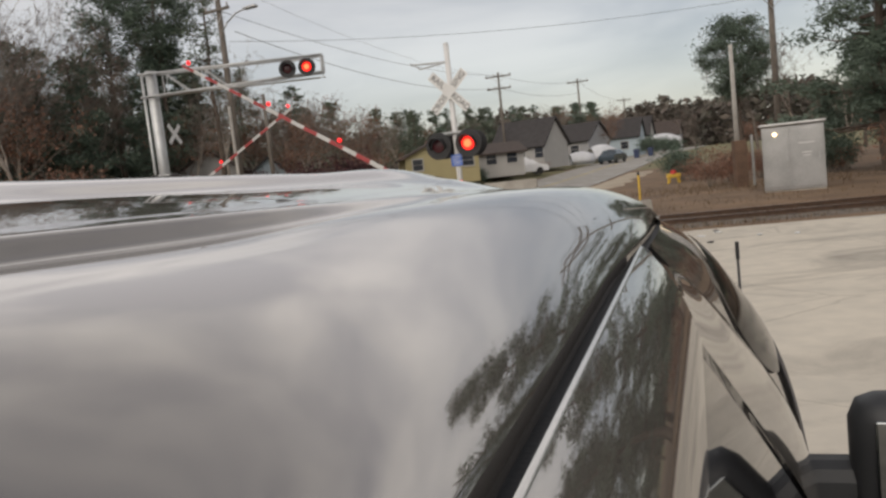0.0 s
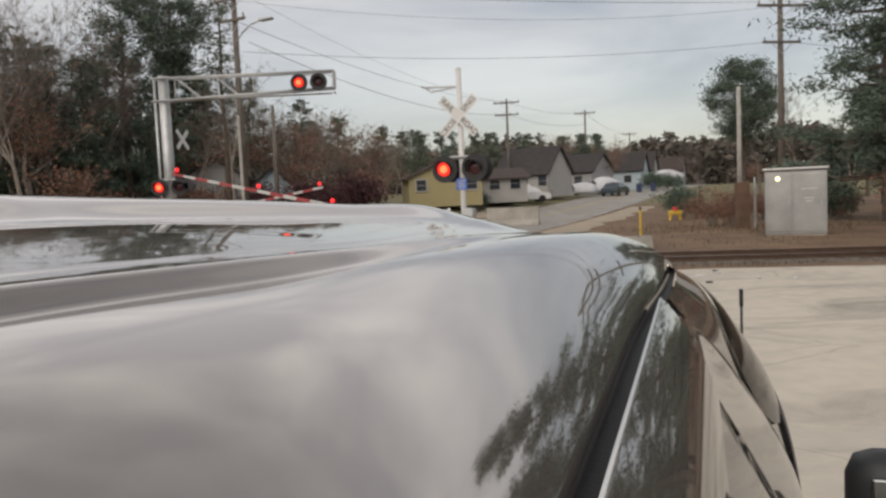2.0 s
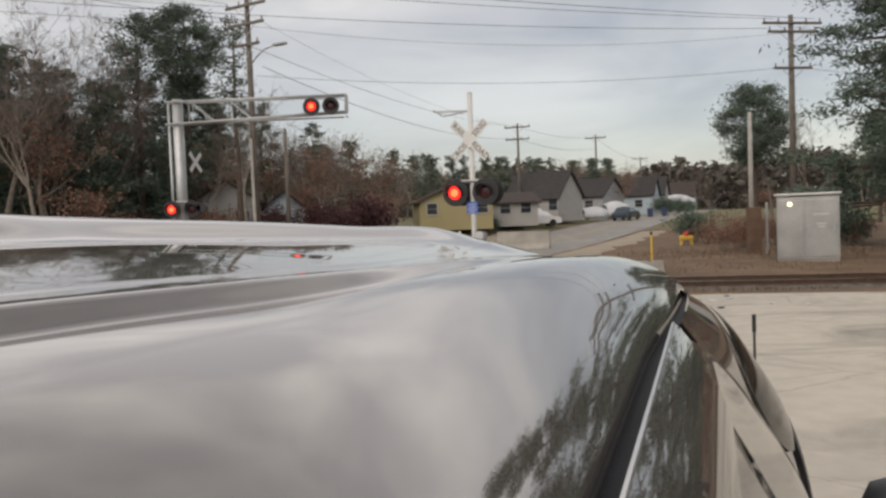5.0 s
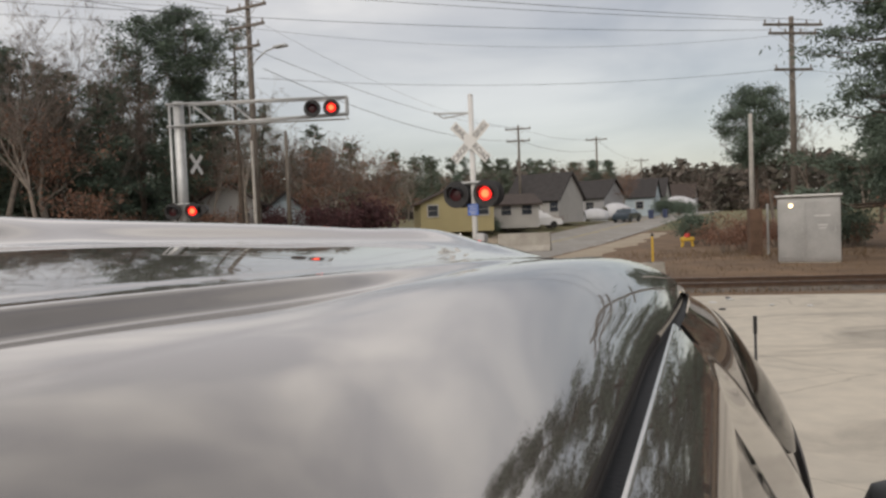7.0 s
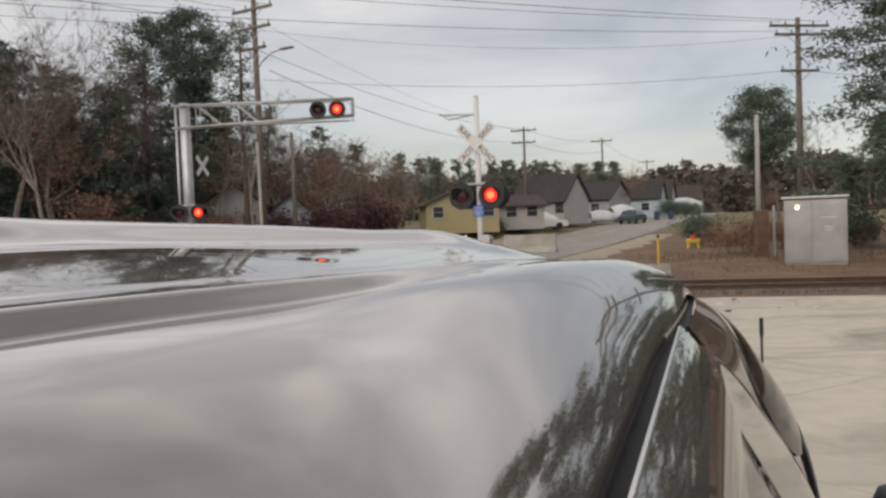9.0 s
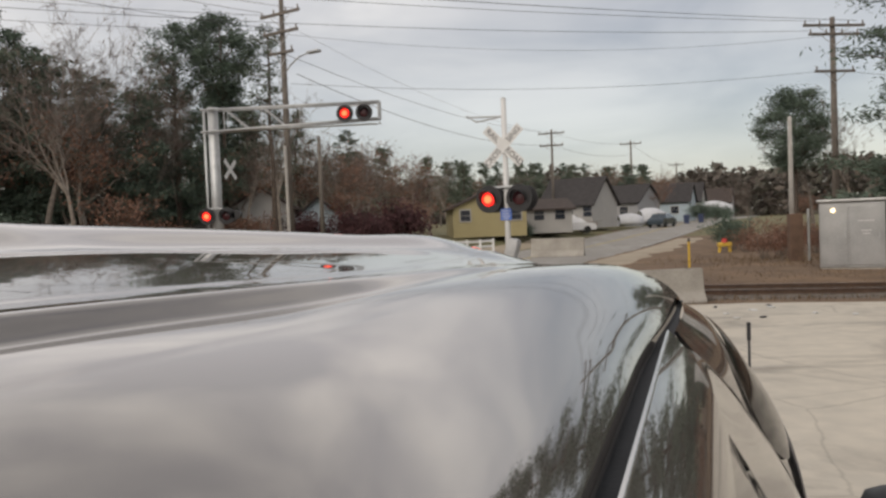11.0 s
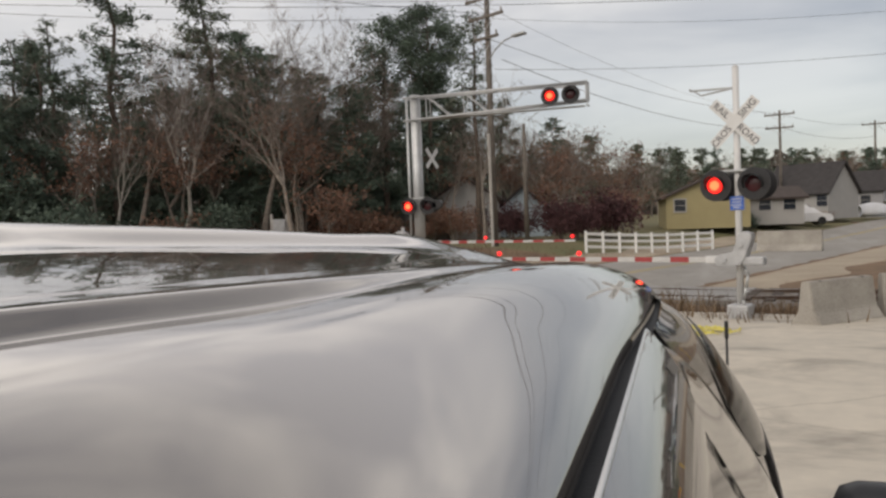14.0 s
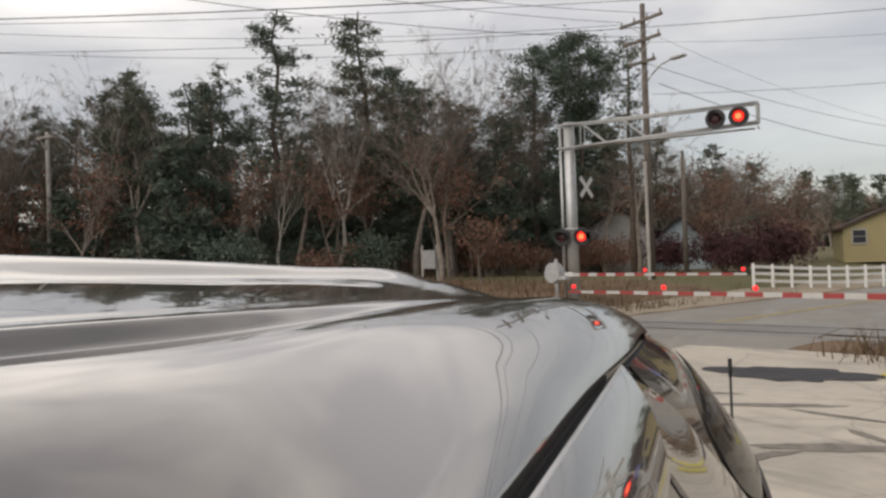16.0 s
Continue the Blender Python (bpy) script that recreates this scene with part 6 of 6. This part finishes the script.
    slab("tailgate", [(-3.16, 0.6), (-3.16, 1.3), (-3.11, 1.3), (-3.11, 0.6)], CX - 0.84, CX + 0.84, PAINT, "", 0.01)
    # cab back, windshield, left side
    rr, back = [], []
    for i in range(21):
        x = -1.36 + 1.28 * i / 20
        (px, py, pz), (bx, by, bz) = roof_point(x, front_y(x)), roof_point(x, -1.05)
        foot_x = CX + (x - CX) * 1.24
        end = 2.32 + 0.12 * (1 - ((x - CX) / 0.66) ** 2)
        front, rear = (px * SIZE, py * SIZE, TOP + (pz - TOP) * SIZE - 0.012), (bx * SIZE, by * SIZE, TOP + (bz - TOP) * SIZE - 0.01)
        rr.append([tuple(p * (1 - j / 12) + q * j / 12 for p, q in zip(front, (foot_x, end, 1.18))) for j in range(13)])
        back.append([tuple(p * (1 - q) + r * q for p, r in zip(rear, (foot_x, -1.12, 1.22))) for q in (0, 0.5, 1)])
    vv, ff = loft(rr)
    data_part("windshield", vv, ff, CARGLASS, t, "dark windshield", True)
    vv, ff = loft(back)
    data_part("rear_window", vv, ff, CARGLASS, t, "dark rear window", True)
    rr = []
    for i in range(31):
        y = -1.05 + (front_y(-1.385) + 1.05) * i / 30
        p = roof_point(-1.385, y)
        p = (p[0] * SIZE, p[1] * SIZE, TOP + (p[2] - TOP) * SIZE - 0.03)
        q = (CX - 0.945, p[1] + 0.3 * smooth01((p[1] - 0.4) / 1.0), 1.25)
        rr.append([tuple(a * (1 - w / 6) + b * w / 6 for a, b in zip(p, q)) for w in range(7)])
    vv, ff = loft(rr)
    data_part("side_window", vv, ff, CARGLASS, t, "dark side window", True)
    # whip antenna on the fender
    ant = part("antenna", rod(B(), (0.13, 2.585, 1.12), (0.13, 2.585, TOP - 0.36), 0.0055, 0.004, 10), BLACKMETAL, t, "short black whip antenna", True)
    part("antenna_tip", rod(B(), (0.13, 2.585, TOP - 0.40), (0.13, 2.585, TOP - 0.345), 0.0062, 0.0062, 10), BLACKMETAL, ant)
    part("antenna_base", rod(B(), (0.13, 2.585, 1.1), (0.13, 2.585, 1.15), 0.02, 0.012, 12), BLACKMETAL, ant)
    # door mirror
    bm = B()
    box(bm, 0.385, 1.53, TOP - 0.62, 0.27, 0.12, 0.25, bevel=0.045)
    mir = part("door_mirror", bm, PLASTIC, t, "black door mirror housing", True)
    bm = B()
    box(bm, 0.388, 1.468, TOP - 0.62, 0.215, 0.008, 0.19, bevel=0.0035)
    part("mirror_glass", bm, MIRRORGLASS, mir)
    bm = B()
    box(bm, 0.235, 1.55, TOP - 0.67, 0.16, 0.09, 0.1, bevel=0.03)
    part("mirror_arm", bm, PLASTIC, mir)
    for ob in upper + [ant, mir] + list(ant.children) + list(mir.children):
        enlarge(ob)
    wheels = []
    for sx in (-1, 1):
        for y in (-2.0, 2.85):
            w = new("wheel")
            w.parent = t
            w.matrix_basis = pose(CX + sx * 0.84, y, 0.39)
            part("tyre", rod(B(), (-0.13, 0, 0), (0.13, 0, 0), 0.39, 0.39, 32), TYRE, w)
            part("rim", rod(B(), (sx * 0.135, 0, 0), (sx * 0.14, 0, 0), 0.25, 0.24, 24), ALLOY, w)
            wheels.append((w, sx, y))
    return t, wheels


truck, wheels = build_truck()


# ---- motion of things ----
GATE = [(0, 31.25, 26.75), (0.5, 25.75, 21.25), (1.0, 20.5, 16.5), (1.5, 16.4, 12.0), (2.0, 12.3, 8.25), (2.5, 7.6, 4.4), (2.9, 3.0, 1.2), (3.2, 0.3, 0.2), (3.4, 0, 0), (16, 0, 0)]


def motions():
    walk(truck, [(t, pose(x, y, 0, 0, 0, h)) for t, x, y, h in TRUCK])
    run, last, spin = 0.0, TRUCK[0], []
    for row in TRUCK:
        run += math.hypot(row[1] - last[1], row[2] - last[2])
        last = row
        spin.append((row[0], run / 0.39))
    for w, sx, y in wheels:
        m0 = Vector((CX + sx * 0.84, y, 0.39))
        steer = [(0 if t < 9.6 else min(1, (t - 9.6) / 0.8)) * 26 if y > 0 else 0 for t, a in spin]
        walk(w, [(t, Matrix.Translation(m0) @ pose(0, 0, 0, 0, 0, s) @ pose(0, 0, 0, -math.degrees(a), 0, 0)) for (t, a), s in zip(spin, steer)])
    walk(near_arm, [(t, pose(0, -0.2, 1.25, 0, max(0, a - 0.4), 0)) for t, a, b in GATE])
    walk(far_arm, [(t, pose(0, -0.16, 1.33 - far_gate.location.z, 0, b, 0)) for t, a, b in GATE])
    beat, edge = 0.5555, 1 / 30
    for disc, cx, half, y, z, first in FLASHERS:
        rows, side, k = [(0, pose(cx + half * first, y, z))], first, 1
        while k * beat - 0.02 < 15.98:
            s = k * beat - 0.02
            rows.append((s - edge, pose(cx + half * side, y, z)))
            side = -side
            rows.append((s, pose(cx + half * side, y, z)))
            k += 1
        rows.append((16, pose(cx + half * side, y, z)))
        walk(disc, rows)


motions()
